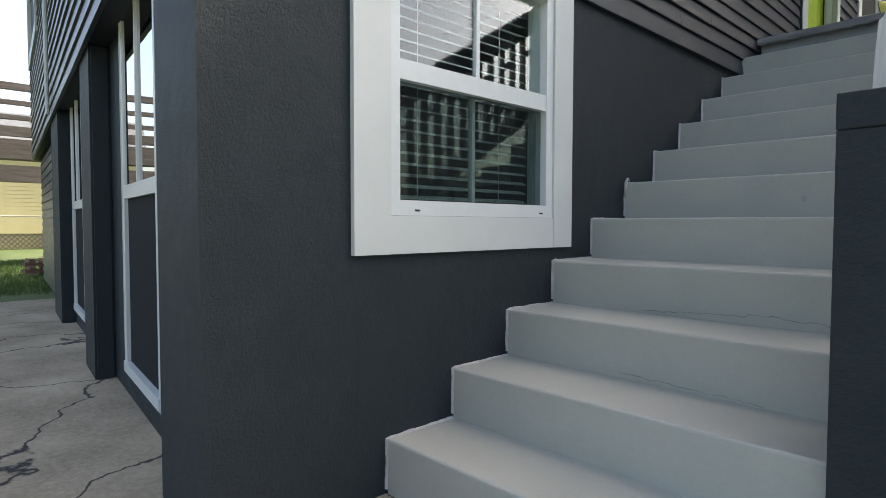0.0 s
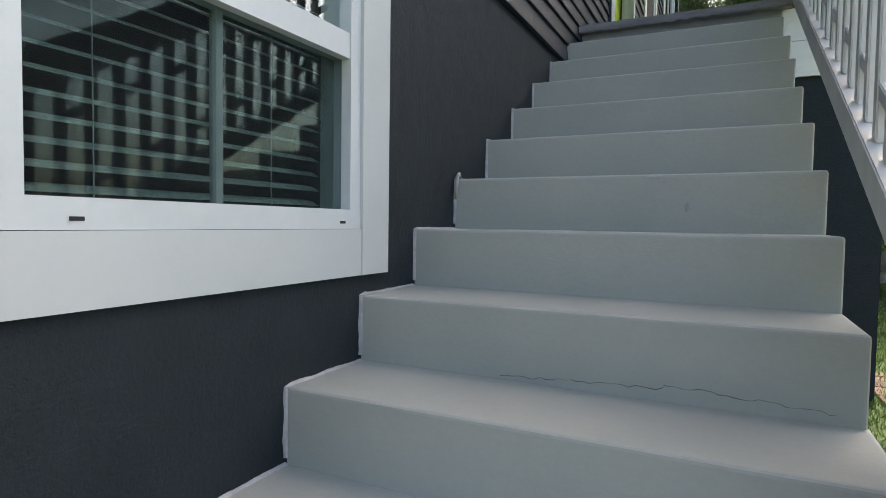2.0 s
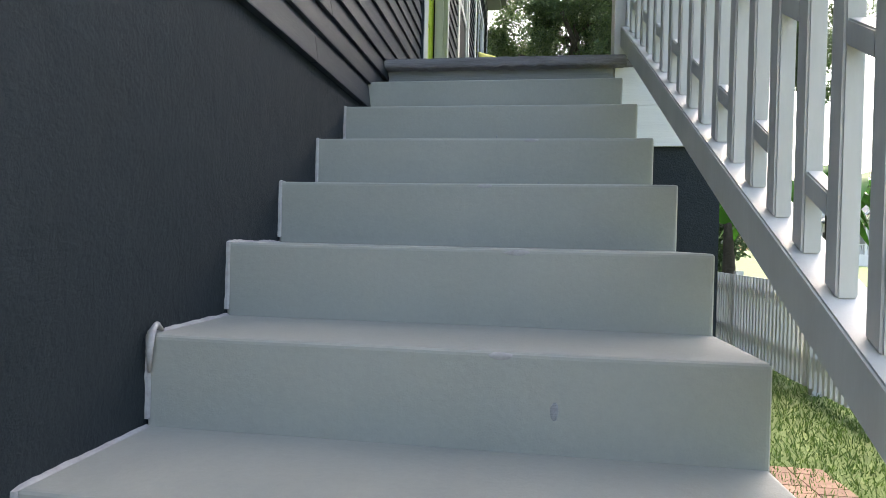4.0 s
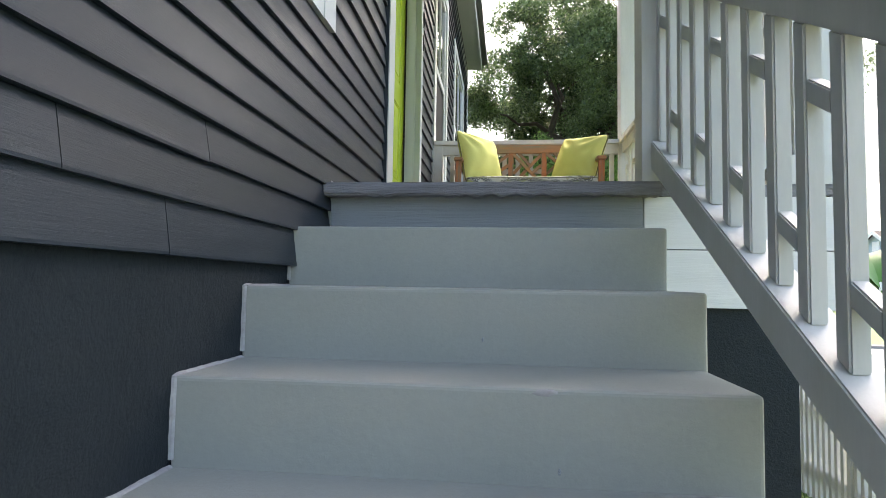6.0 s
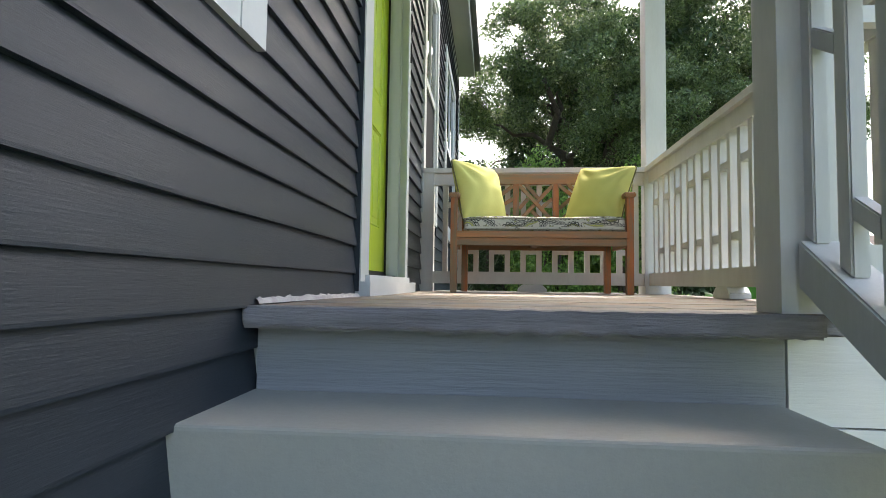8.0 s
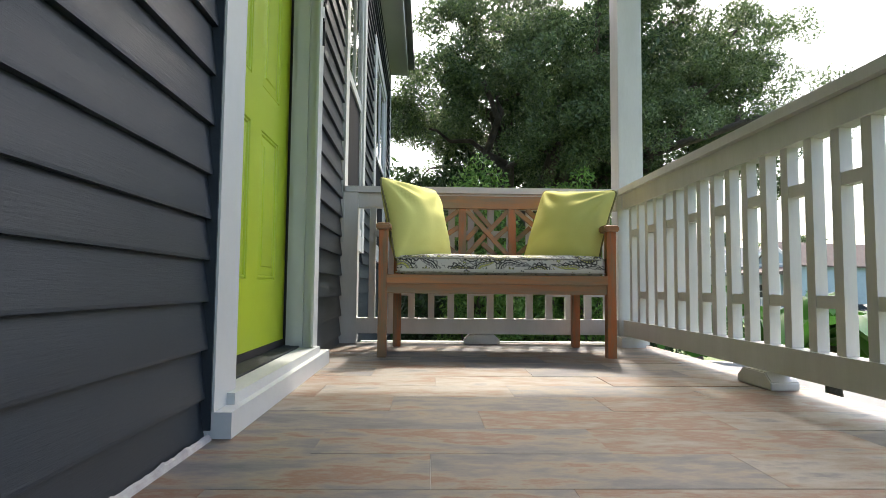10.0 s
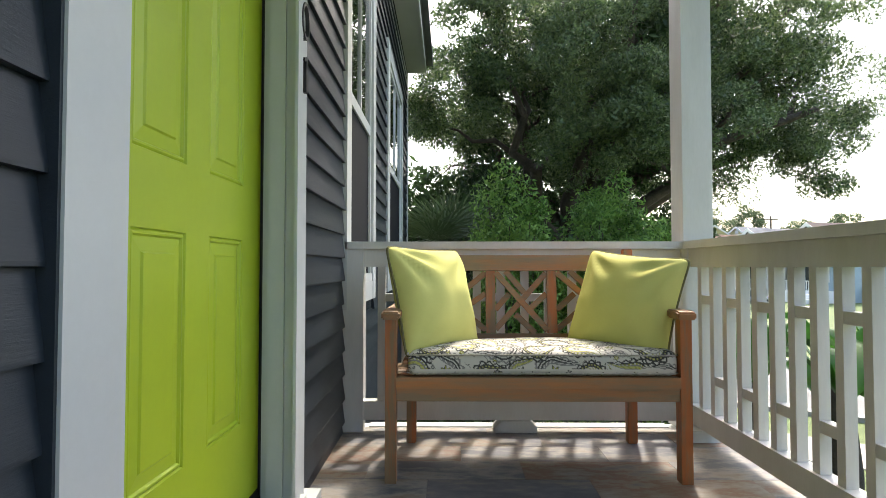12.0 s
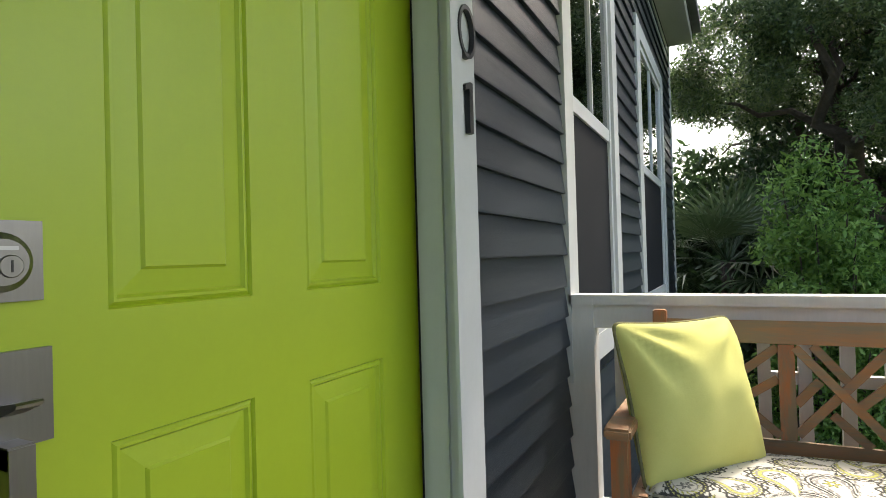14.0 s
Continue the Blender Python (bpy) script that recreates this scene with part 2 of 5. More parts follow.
def slate_material():
    """Slate-look plank tile: colour picked per tile between beige, rose, ochre and grey, clouded and veined."""
    m = mat("slate_look_tile", (0.40, 0.31, 0.24), 0.5, (0.30, 0.24, 0.20), 5, 0.6, 45, 0.3, 0.003)
    nt = m.node_tree
    b = nt.nodes["Principled BSDF"]
    oi = nt.nodes.new("ShaderNodeObjectInfo")
    tc = nt.nodes.new("ShaderNodeTexCoord")
    mp = nt.nodes.new("ShaderNodeMapping")
    mp.inputs["Scale"].default_value = (1.0, 2.4, 1)
    nt.links.new(tc.outputs["Object"], mp.inputs[0])
    nz = nt.nodes.new("ShaderNodeTexNoise")
    nz.noise_dimensions = "4D"
    nz.inputs["Scale"].default_value, nz.inputs["Detail"].default_value, nz.inputs["Roughness"].default_value = 4.2, 8, 0.66
    nt.links.new(mp.outputs[0], nz.inputs[0])
    w = nt.nodes.new("ShaderNodeMath")
    w.operation = "MULTIPLY"
    w.inputs[1].default_value = 40
    nt.links.new(oi.outputs["Random"], w.inputs[0])
    nt.links.new(w.outputs[0], nz.inputs["W"])
    mixv = nt.nodes.new("ShaderNodeMath")
    mixv.operation = "MULTIPLY_ADD"
    nt.links.new(oi.outputs["Random"], mixv.inputs[0])
    mixv.inputs[1].default_value = 0.8
    sub = nt.nodes.new("ShaderNodeMath")
    sub.operation = "MULTIPLY_ADD"
    sub.inputs[1].default_value, sub.inputs[2].default_value = 1.9, -0.82
    nt.links.new(nz.outputs[0], sub.inputs[0])
    nt.links.new(sub.outputs[0], mixv.inputs[2])
    rp = nt.nodes.new("ShaderNodeValToRGB")
    stops = ((0.0, (0.066, 0.068, 0.080)), (0.2, (0.115, 0.112, 0.118)), (0.38, (0.196, 0.170, 0.128)), (0.5, (0.165, 0.080, 0.044)), (0.6, (0.172, 0.133, 0.098)), (0.78, (0.225, 0.207, 0.176)), (1.0, (0.080, 0.084, 0.100)))
    while len(rp.color_ramp.elements) < len(stops):
        rp.color_ramp.elements.new(0.5)
    for e, (pos, c) in zip(rp.color_ramp.elements, stops):
        e.position, e.color = pos, (*c, 1)
    nt.links.new(mixv.outputs[0], rp.inputs[0])
    nt.links.new(rp.outputs[0], b.inputs["Base Color"])
    return m


CONCRETE = concrete_material()
SLATE = slate_material()
LAWN = lawn_material()


# ---- mesh helpers ----
def box(bm, x0, x1, y0, y1, z0, z1, m=None):
    vs = [bm.verts.new((x, y, z)) for x in (x0, x1) for y in (y0, y1) for z in (z0, z1)]
    if m is not None:
        for v in vs:
            v.co = m @ v.co
    f = [(0, 1, 3, 2), (4, 6, 7, 5), (0, 4, 5, 1), (2, 3, 7, 6), (0, 2, 6, 4), (1, 5, 7, 3)]
    fs = [bm.faces.new([vs[i] for i in q]) for q in f]
    if m is not None and m.determinant() < 0:
        for q in fs:
            q.normal_flip()
    return vs


def soften(bm, w=0.003, seg=2):
    bmesh.ops.bevel(bm, geom=[e for e in bm.edges if e.calc_face_angle(0) > 0.5], offset=w, segments=seg, affect="EDGES", clamp_overlap=True)
    return bm


def bx(x0, x1, y0, y1, z0, z1, w=0.003, m=None):
    bm = bmesh.new()
    box(bm, x0, x1, y0, y1, z0, z1, m)
    return soften(bm, w) if w else bm


def prism(bm, outline, axis, a, b):
    """Extrude a 2-D outline along an axis from a to b; outline in the two other axes in order."""
    def at(p, q):
        return {"x": (q, p[0], p[1]), "y": (p[0], q, p[1]), "z": (p[0], p[1], q)}[axis]
    lo = [bm.verts.new(at(p, a)) for p in outline]
    hi = [bm.verts.new(at(p, b)) for p in outline]
    n = len(outline)
    bm.faces.new(lo)
    bm.faces.new(hi[::-1])
    for i in range(n):
        bm.faces.new((lo[i], hi[i], hi[(i + 1) % n], lo[(i + 1) % n]))
    bmesh.ops.recalc_face_normals(bm, faces=bm.faces)


def tube(bm, pts, radii, seg=8):
    """A tapered round limb through points."""
    rings = []
    for i, p in enumerate(pts):
        p = Vector(p)
        t = (Vector(pts[min(i + 1, len(pts) - 1)]) - Vector(pts[max(i - 1, 0)])).normalized()
        s = t.cross(Vector((0.3, 0.9, 0.2))).normalized()
        u = t.cross(s)
        rings.append([bm.verts.new(p + radii[i] * (s * math.cos(a) + u * math.sin(a))) for a in (2 * math.pi * k / seg for k in range(seg))])
    for r0, r1 in zip(rings, rings[1:]):
        for k in range(seg):
            bm.faces.new((r0[k], r0[(k + 1) % seg], r1[(k + 1) % seg], r1[k]))
    bm.faces.new(rings[0][::-1])
    bm.faces.new(rings[-1])


def mesh_of(name, bm, material, smooth=False):
    me = bpy.data.meshes.new(name)
    bm.to_mesh(me)
    bm.free()
    me.materials.append(material)
    if smooth:
        for p in me.polygons:
            p.use_smooth = True
    return me


def part(name, bm, material, parent, label="", smooth=False):
    ob = new(name, mesh_of(name, bm, material, smooth))
    ob.parent = parent
    if label:
        tagged(ob, label)
    return ob


def piece(name, me, parent, m=None):
    """One more object on a shared mesh."""
    ob = new(name, me)
    ob.parent = parent
    if m is not None:
        ob.matrix_local = m
    return ob


def thing(name, label, category, at=(0, 0, 0), rz=0, group="", kind=""):
    ob = new(name)
    ob.matrix_world = pose(*at, 0, 0, rz)
    return tagged(ob, label, category, group, kind)


def solid(name, bm, material, label, category, kind="", group="", smooth=False):
    return tagged(new(name, mesh_of(name, bm, material, smooth)), label, category, group, kind)


def pieces_mesh(name, verts, faces, material):
    me = bpy.data.meshes.new(name)
    me.from_pydata(verts, [], faces)
    me.materials.append(material)
    me.update()
    return me


def rects(u0, u1, z0, z1, holes):
    """A wall face split into rectangles round its openings (u0, u1, z0, z1)."""
    us = sorted({u0, u1, *(h[0] for h in holes), *(h[1] for h in holes)})
    out = []
    for a, b in zip(us, us[1:]):
        if b <= u0 or a >= u1:
            continue
        cuts = sorted((h[2], h[3]) for h in holes if h[0] <= a and h[1] >= b)
        z = z0
        for c, e in cuts:
            if c > z:
                out.append((a, b, z, c))
            z = max(z, e)
        if z < z1:
            out.append((a, b, z, z1))
    return out


DECK, RISE, RUN = 2.208, 0.184, 0.305
STAIR_W = 1.148


def nose_y(k):
    return 0.02 - RUN * (k - 1)


# ---- ground ----
bm = bmesh.new()
box(bm, -400, 400, -300, 500, -0.6, -0.012)
ground = solid("ground", bm, LAWN, "green lawn with bare patches reaching the far distance", "ground", "structure")
bm = bmesh.new()
box(bm, -6.75, 1.30, -9.0, -2.75, -0.3, 0.0)
pavement = solid("pavement", bm, CONCRETE, "old cracked concrete slab with shell aggregate", "pavement", "structure")
bm = bmesh.new()
box(bm, 1.32, 2.6, -9.0, -4.2, -0.3, 0.0)
solid("pavement_walk", bm, WALKWAY, "pale concrete front walk", "pavement", "structure")

AX = Vector((0.56, 0.83, 0))
AY = Vector((0.83, -0.56, 0))


def band(name, d0, d1, z0, z1, material, label, half=90):
    """A strip of ground across the view over the deck's side rail, d0 to d1 metres off."""
    m = Matrix((( AY.x, AX.x, 0, 0), (AY.y, AX.y, 0, 0), (0, 0, 1, 0), (0, 0, 0, 1)))
    bm = bmesh.new()
    box(bm, -half, half, d0, d1, z0, z1, m)
    bmesh.ops.recalc_face_normals(bm, faces=bm.faces)
    return solid(name, bm, material, label, name.split("_")[0], "structure")


band("road", 15, 22, -0.2, -0.006, ASPHALT, "pale worn asphalt street without markings")
band("pavement_kerb", 14.7, 15, -0.2, 0.09, WALKWAY, "pale concrete kerb")
band("pavement_kerb_far", 22, 22.3, -0.2, 0.09, WALKWAY, "pale concrete kerb")
band("pavement_sidewalk", 11.5, 13.0, -0.2, 0.006, WALKWAY, "pale concrete sidewalk")

# ---- house: walls ----
WIN_S = (-3.023, -2.134, 0.921, 1.87)        # stair window opening: y, y, z, z
DOOR = (1.445, 2.430, 2.30, 4.36)
WIN_0 = (-0.80, 0.20, 2.896, 4.86)
WIN_1 = (3.545, 4.475, 2.92, 4.86)
WIN_2 = (5.68, 7.15, 2.92, 4.86)
END_Y, EAVE, SKIRT = 8.20, 5.60, 1.90

bm = bmesh.new()
for a, b, c, d in rects(-3.449, END_Y, -0.2, SKIRT, [WIN_S]):
    box(bm, -0.22, 0.0, a, b, c, d)
wall_low = solid("wall_stair_lower", bm, STUCCO, "charcoal painted rough stucco wall along the stairs", "wall", "structure")
bm = bmesh.new()
for a, b, c, d in rects(-3.61, END_Y, SKIRT, EAVE + 0.35, [WIN_0, DOOR, WIN_1, WIN_2]):
    box(bm, -0.22, 0.003, a, b, c, d)
wall_up = solid("wall_stair_upper", bm, STUCCO, "charcoal wall behind horizontal lap siding", "wall", "structure")


def clapboards(parent, u0, u1, z0, z1, holes, place, material, course=0.1155, seed=3, ladder=()):
    """Lap boards, each its own piece: butt edge proud at the bottom, feathered at the top."""
    rnd = random.Random(seed)
    k = 0
    z = z0
    while z < z1 - 0.02:
        if k + 1 < len(ladder):
            course = ladder[k + 1] - ladder[k]
        zt = min(z + course, z1)
        spans = [(u0, u1)]
        for h in holes:
            if h[2] < zt - 0.02 and h[3] > z + 0.02:
                nxt = []
                for a, b in spans:
                    if h[0] > a:
                        nxt.append((a, min(b, h[0])))
                    if h[1] < b:
                        nxt.append((max(a, h[1]), b))
                spans = [s for s in nxt if s[1] - s[0] > 0.02]
        for a, b in spans:
            cuts = [a]
            c = a + (2.97 if k == 0 else rnd.uniform(1.6, 3.4))
            while c < b - 0.5:
                cuts.append(c)
                c += rnd.uniform(2.6, 3.7)
            cuts.append(b)
            for p, q in zip(cuts, cuts[1:]):
                bow = rnd.uniform(-0.002, 0.002)
                n = max(2, int((q - p) / 0.35))
                verts, faces = [], []
                for i in range(n + 1):
                    u = p + 0.0012 + (q - p - 0.0024) * i / n
                    w = 0.0025 * noise.noise(Vector((u * 1.3, k * 3.1, seed))) + bow
                    lip = 0.027 + 0.004 * noise.noise(Vector((u * 0.8, k * 1.7, 5.0)))
                    for du, zz in ((0.004, z + w), (lip, z + w), (lip, z + 0.006 + w), (0.011, zt + 0.01), (0.004, zt + 0.01)):
                        verts.append(place(u, du, zz))
                for i in range(n):
                    for j in range(5):
                        j2 = (j + 1) % 5
                        faces.append((i * 5 + j, i * 5 + j2, i * 5 + 5 + j2, i * 5 + 5 + j))
                faces.append(tuple(range(4, -1, -1)))
                faces.append(tuple(n * 5 + j for j in range(5)))
                me = pieces_mesh("siding_board", verts, faces, material)
                bm2 = bmesh.new()
                bm2.from_mesh(me)
                bmesh.ops.recalc_face_normals(bm2, faces=bm2.faces)
                bm2.to_mesh(me)
                bm2.free()
                piece("siding_board", me, parent)
        z += course
        k += 1


clapboards(wall_up, -3.635, 1.40, SKIRT, EAVE, [(-0.922, 0.327, 2.776, 4.985), (1.288, 2.482, 2.20, 4.50)],
           lambda u, d, z: (d, u, z), SIDING, 0.1145, 3, (1.90, 2.014, 2.112, 2.205, 2.297, 2.402, 2.505, 2.597, 2.687, 2.786, 2.897, 3.010))
clapboards(wall_up, 1.403, END_Y, SKIRT, EAVE, [(1.288, 2.482, 2.20, 4.50), (3.405, 4.615, 2.80, 5.0), (5.495, 7.305, 2.80, 5.0)],
           lambda u, d, z: (d, u, z), SIDING, 0.1150, 5, (1.90, 2.025, 2.140, 2.255, 2.370, 2.486, 2.603, 2.718, 2.831, 2.943, 3.053, 3.168, 3.287, 3.402, 3.516))

# front wall, turned a little from square
FC, FD, FN = Vector((0, -3.632, 0)), Vector((-0.9932, 0.1163, 0)), Vector((-0.1163, -0.9932, 0))


def fp(u, d, z):
    """A place on the front wall: u along it from the corner, d out of it."""
    p = FC + FD * u + FN * d
    return (p.x, p.y, z)


FM = Matrix(((FD.x, FN.x, 0, FC.x), (FD.y, FN.y, 0, FC.y), (0, 0, 1, 0), (0, 0, 0, 1)))


def fbox(bm, u0, u1, d0, d1, z0, z1):
    vs = box(bm, u0, u1, d0, d1, z0, z1, FM)
    return vs


RECESS = 0.11
FW1, FW2 = (0.96, 1.80, 0.14, 1.97), (3.66, 4.50, 0.14, 1.97)
bm = bmesh.new()
for a, b, c, d in rects(0.07, 9.6, -0.2, 1.90, [FW1, FW2]):
    fbox(bm, a, b, -RECESS - 0.23, -RECESS, c, d)
bmesh.ops.recalc_face_normals(bm, faces=bm.faces)
wall_front = solid("wall_front_lower", bm, STUCCO, "charcoal painted stucco front wall", "wall", "structure")
for u0, u1 in ((0.0, 0.49), (2.265, 2.75), (4.63, 5.52)):
    bm = bmesh.new()
    if u0:
        fbox(bm, u0, u1, -RECESS, -0.004, -0.1, 1.90)
    else:
        prism(bm, [(0.0, -3.632), fp(u1, 0, 0)[:2], fp(u1, -RECESS, 0)[:2], (0.0, -3.449)], "z", -0.1, 1.90)
    bmesh.ops.recalc_face_normals(bm, faces=bm.faces)
    if u0:
        soften(bm, 0.012)
    part("pilaster", bm, STUCCO, wall_front, "charcoal painted pier")
bm = bmesh.new()
fbox(bm, 0.06, 9.6, -0.40, -0.002, 1.90, 5.9)
bmesh.ops.recalc_face_normals(bm, faces=bm.faces)
wall_front_up = solid("wall_front_upper", bm, STUCCO, "charcoal upper front wall behind lap siding", "wall", "structure")
clapboards(wall_front_up, 0.0, 9.6, 1.88, 5.9, [(7.0, 9.3, 3.2, 5.2)], lambda u, d, z: fp(u, d, z), SIDING_L, 0.1155, 8)
clapboards(wall_front, 5.53, 9.5, 0.05, 1.88, [], lambda u, d, z: fp(u, d - RECESS + 0.002, z), SIDING_L, 0.1155, 9)
# closing walls and ceiling of the house
bm = bmesh.new()
box(bm, -9.6, -0.22, 7.2, END_Y, -0.2, 6.0)
solid("wall_back", bm, SIDING, "charcoal end wall", "wall", "structure")
bm = bmesh.new()
box(bm, -9.7, -9.45, -2.3, 7.2, -0.2, 6.0)
solid("wall_far", bm, SIDING, "charcoal far wall", "wall", "structure")
bm = bmesh.new()
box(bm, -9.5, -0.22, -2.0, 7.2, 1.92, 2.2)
solid("floor_upper", bm, INTERIOR, "unseen upper floor coloured dark for a dim interior", "floor", "structure")
bm = bmesh.new()
prism(bm, [(-10.2, EAVE + 0.28), (0.282, EAVE + 0.157), (0.282, EAVE + 0.27), (-5.0, EAVE + 2.9), (-10.2, EAVE + 0.43)], "y", -4.3, END_Y + 0.25)
solid("roof", bm, SHINGLE_G, "dark shingle roof of the house", "roof", "structure")
# eave soffit and fascia
soffit = thing("eave_trim", "white painted eave soffit and fascia boards", "eave", kind="structure")
part("soffit", bx(0.0, 0.25, -3.4, END_Y + 0.02, EAVE - 0.02, EAVE + 0.0, 0.002), WHITE, soffit)
part("frieze_board", bx(0.0, 0.022, -3.4, END_Y, EAVE - 0.20, EAVE - 0.021, 0.002), WHITE, soffit)
part("fascia", bx(0.25, 0.275, -3.4, END_Y + 0.05, EAVE - 0.035, EAVE + 0.14, 0.002), WHITE, soffit)
part("drip_edge", bx(0.2755, 0.2815, -3.4, END_Y + 0.06, EAVE + 0.09, EAVE + 0.155, 0.002), SEAL, soffit, "dark metal drip edge")
part("corner_board", bx(-0.03, 0.034, END_Y - 0.005, END_Y + 0.05, 0, EAVE - 0.021, 0.003), WHITE, soffit, "white corner board")


# ---- windows ----
def sash_window(name, hole, trim, mid, label, place_x=0.0, xf=None, tint=GLASS, lower=None, mullion_low=True, head=True, trim_t=0.035, rec=0.0, sill_out=0.028):
    """A double-hung window in a wall that faces +x: casing boards, frame, sashes, panes."""
    y0, y1, z0, z1 = hole
    t0, t1, b0, b1 = trim                     # casing outer: y, y, z, z
    w = thing(name, label, "window", kind="structure")
    xf = xf or Matrix()

    def add(nm, x0, x1, ya, yb, za, zb, ma, wd=0.003, lab="", parent=None):
        bm = bmesh.new()
        box(bm, x0, x1, ya, yb, za, zb)
        if wd:
            soften(bm, wd)
        bmesh.ops.transform(bm, matrix=xf, verts=bm.verts)
        bmesh.ops.recalc_face_normals(bm, faces=bm.faces)
        return part(nm, bm, ma, parent or w, lab)

    t = trim_t
    add("casing_left", 0.001, t, t0, y0, b0, b1, WHITE)
    add("casing_right", 0.001, t, y1, t1, b0, b1, WHITE)
    add("casing_bottom", 0.001, t - 0.003, y0 + 0.001, y1 - 0.001, b0, z0 - 0.002, WHITE)
    if head:
        add("casing_top", 0.001, t - 0.003, y0 + 0.001, y1 - 0.001, z1 + 0.002, b1, WHITE)
    fw = 0.045
    add("window_frame", -0.09, min(0.018, sill_out - 0.002), y0, y0 + fw, z0, z1, VINYL, 0.004)
    add("frame_jamb", -0.09, min(0.018, sill_out - 0.002), y1 - fw, y1, z0, z1, VINYL, 0.004)
    add("window_sill", -0.09, sill_out, y0, y1, z0 - 0.001, z0 + 0.05, VINYL, 0.012)
    add("frame_head", -0.09, 0.018, y0 + fw, y1 - fw, z1 - fw, z1, VINYL, 0.004)
    add("meeting_rail", -0.05, 0.006 + rec * 0.3, y0 + fw, y1 - fw, mid - 0.033, mid + 0.033, VINYL, 0.006)
    ym = (y0 + y1) / 2
    up = add("upper_pane", -0.030 + rec, -0.026 + rec, y0 + fw, y1 - fw, mid + 0.033, z1 - fw, tint, 0)
    lo = add("lower_pane", -0.050 + rec, -0.046 + rec, y0 + fw, y1 - fw, z0 + 0.05, mid - 0.033, lower or tint, 0)
    add("upper_muntin", -0.034 + rec, -0.014 + rec, ym - 0.009, ym + 0.009, mid + 0.033, z1 - fw, VINYL, 0.003)
    if mullion_low:
        add("lower_muntin", -0.056, -0.036, ym - 0.009, ym + 0.009, z0 + 0.05, mid - 0.033, VINYL, 0.003)
    for p in (up, lo):
        p.visible_shadow = False
    return w, add


w, add = sash_window("window_1", WIN_S, (-3.168, -2.000, 0.793, 1.897), 1.402, "white double-hung window in wide flat casing beside the steps", trim_t=0.020, sill_out=0.012)
for yy in (-2.905, -2.215):
    add("weep_slot", 0.0122, 0.0130, yy - 0.012, yy + 0.012, 0.934, 0.941, SEAL, 0, "black drain slot")


def screen_glass():
    """Insect mesh in front of glass: darkens what lies behind it."""
    m = bpy.data.materials.new("screened_glass")
    m.use_nodes = True
    nt = m.node_tree
    nt.nodes.remove(nt.nodes["Principled BSDF"])
    t, g, x = (nt.nodes.new("ShaderNode" + k) for k in ("BsdfTransparent", "BsdfDiffuse", "MixShader"))
    t.inputs[0].default_value = (0.76, 0.82, 0.81, 1)
    g.inputs[0].default_value = (0.03, 0.032, 0.034, 1)
    x.inputs[0].default_value = 0.16
    nt.links.new(t.outputs[0], x.inputs[1])
    nt.links.new(g.outputs[0], x.inputs[2])
    nt.links.new(x.outputs[0], nt.nodes["Material Output"].inputs[0])
    return m


SCREENGLASS = screen_glass()
y0, y1, z0, z1 = WIN_S
s_ob = add("insect_screen", -0.022, -0.020, y0 + 0.045, y1 - 0.045, z0 + 0.05, 1.369, SCREENGLASS, 0, "dark insect screen")
s_ob.visible_shadow = False
# blind inside
blind = thing("window_blind", "white horizontal slat blind half tilted behind the window glass", "blind")
part("head_rail", bx(-0.16, -0.10, y0 + 0.02, y1 - 0.02, z1 - 0.05, z1 - 0.005, 0.003), BLIND, blind)
bm = bmesh.new()
prism(bm, [(-0.153, 0.008), (-0.13, 0.0045), (-0.107, -0.008), (-0.107, -0.0095), (-0.13, 0.003), (-0.153, 0.0065)], "y", y0 + 0.03, y1 - 0.03)
slat = mesh_of("slat", bm, BLIND)
zz = z0 + 0.03
while zz < z1 - 0.06:
    piece("slat", slat, blind, pose(0, 0, zz))
    zz += 0.040
for yy in (y0 + 0.22, y1 - 0.22):
    part("cord", bx(-0.1045, -0.1025, yy - 0.001, yy + 0.001, z0 + 0.02, z1 - 0.02, 0), BLIND, blind)

def side_window(name, hole, trim):
    w, add = sash_window(name, hole, trim, 3.915, "tall white double-hung window with dark screened lower sash", tint=BLUEGLASS, mullion_low=False, rec=0.032)
    y0, y1, z0, z1 = hole
    add("insect_screen", 0.000, 0.004, y0 + 0.045, y1 - 0.045, z0 + 0.05, 3.882, SCREEN, 0, "dark insect screen")
    # added dark sheet stands in for the unlit room
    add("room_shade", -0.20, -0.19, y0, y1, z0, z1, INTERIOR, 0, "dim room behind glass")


side_window("window_7", WIN_0, (-0.92, 0.325, 2.776, 4.98))
side_window("window_2", WIN_1, (3.41, 4.61, 2.80, 4.98))
side_window("window_3", WIN_2, (5.50, 7.30, 2.80, 4.98))

# front windows sit in the recesses: local frame x out, y along (reversed), z up
for nm, h in (("window_4", FW1), ("window_5", FW2)):
    xf = Matrix(((FN.x, FD.x, 0, FC.x - RECESS * FN.x), (FN.y, FD.y, 0, FC.y - RECESS * FN.y), (0, 0, 1, 0), (0, 0, 0, 1)))
    w, add = sash_window(nm, h, (h[0] - 0.006, h[1] + 0.006, h[2] - 0.012, h[3] + 0.012), 1.05, "tall white double-hung window with dark screened lower sash",
                         xf=xf, tint=FRONTGLASS, mullion_low=False, head=True, trim_t=0.022, rec=0.036)
    add("insect_screen", -0.004, 0.0, h[0] + 0.045, h[1] - 0.045, h[2] + 0.05, 1.017, SCREEN, 0, "dark insect screen")
    # the same added sheet, its dark colour in place of room shade
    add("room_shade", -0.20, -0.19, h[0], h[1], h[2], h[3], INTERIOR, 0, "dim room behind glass")
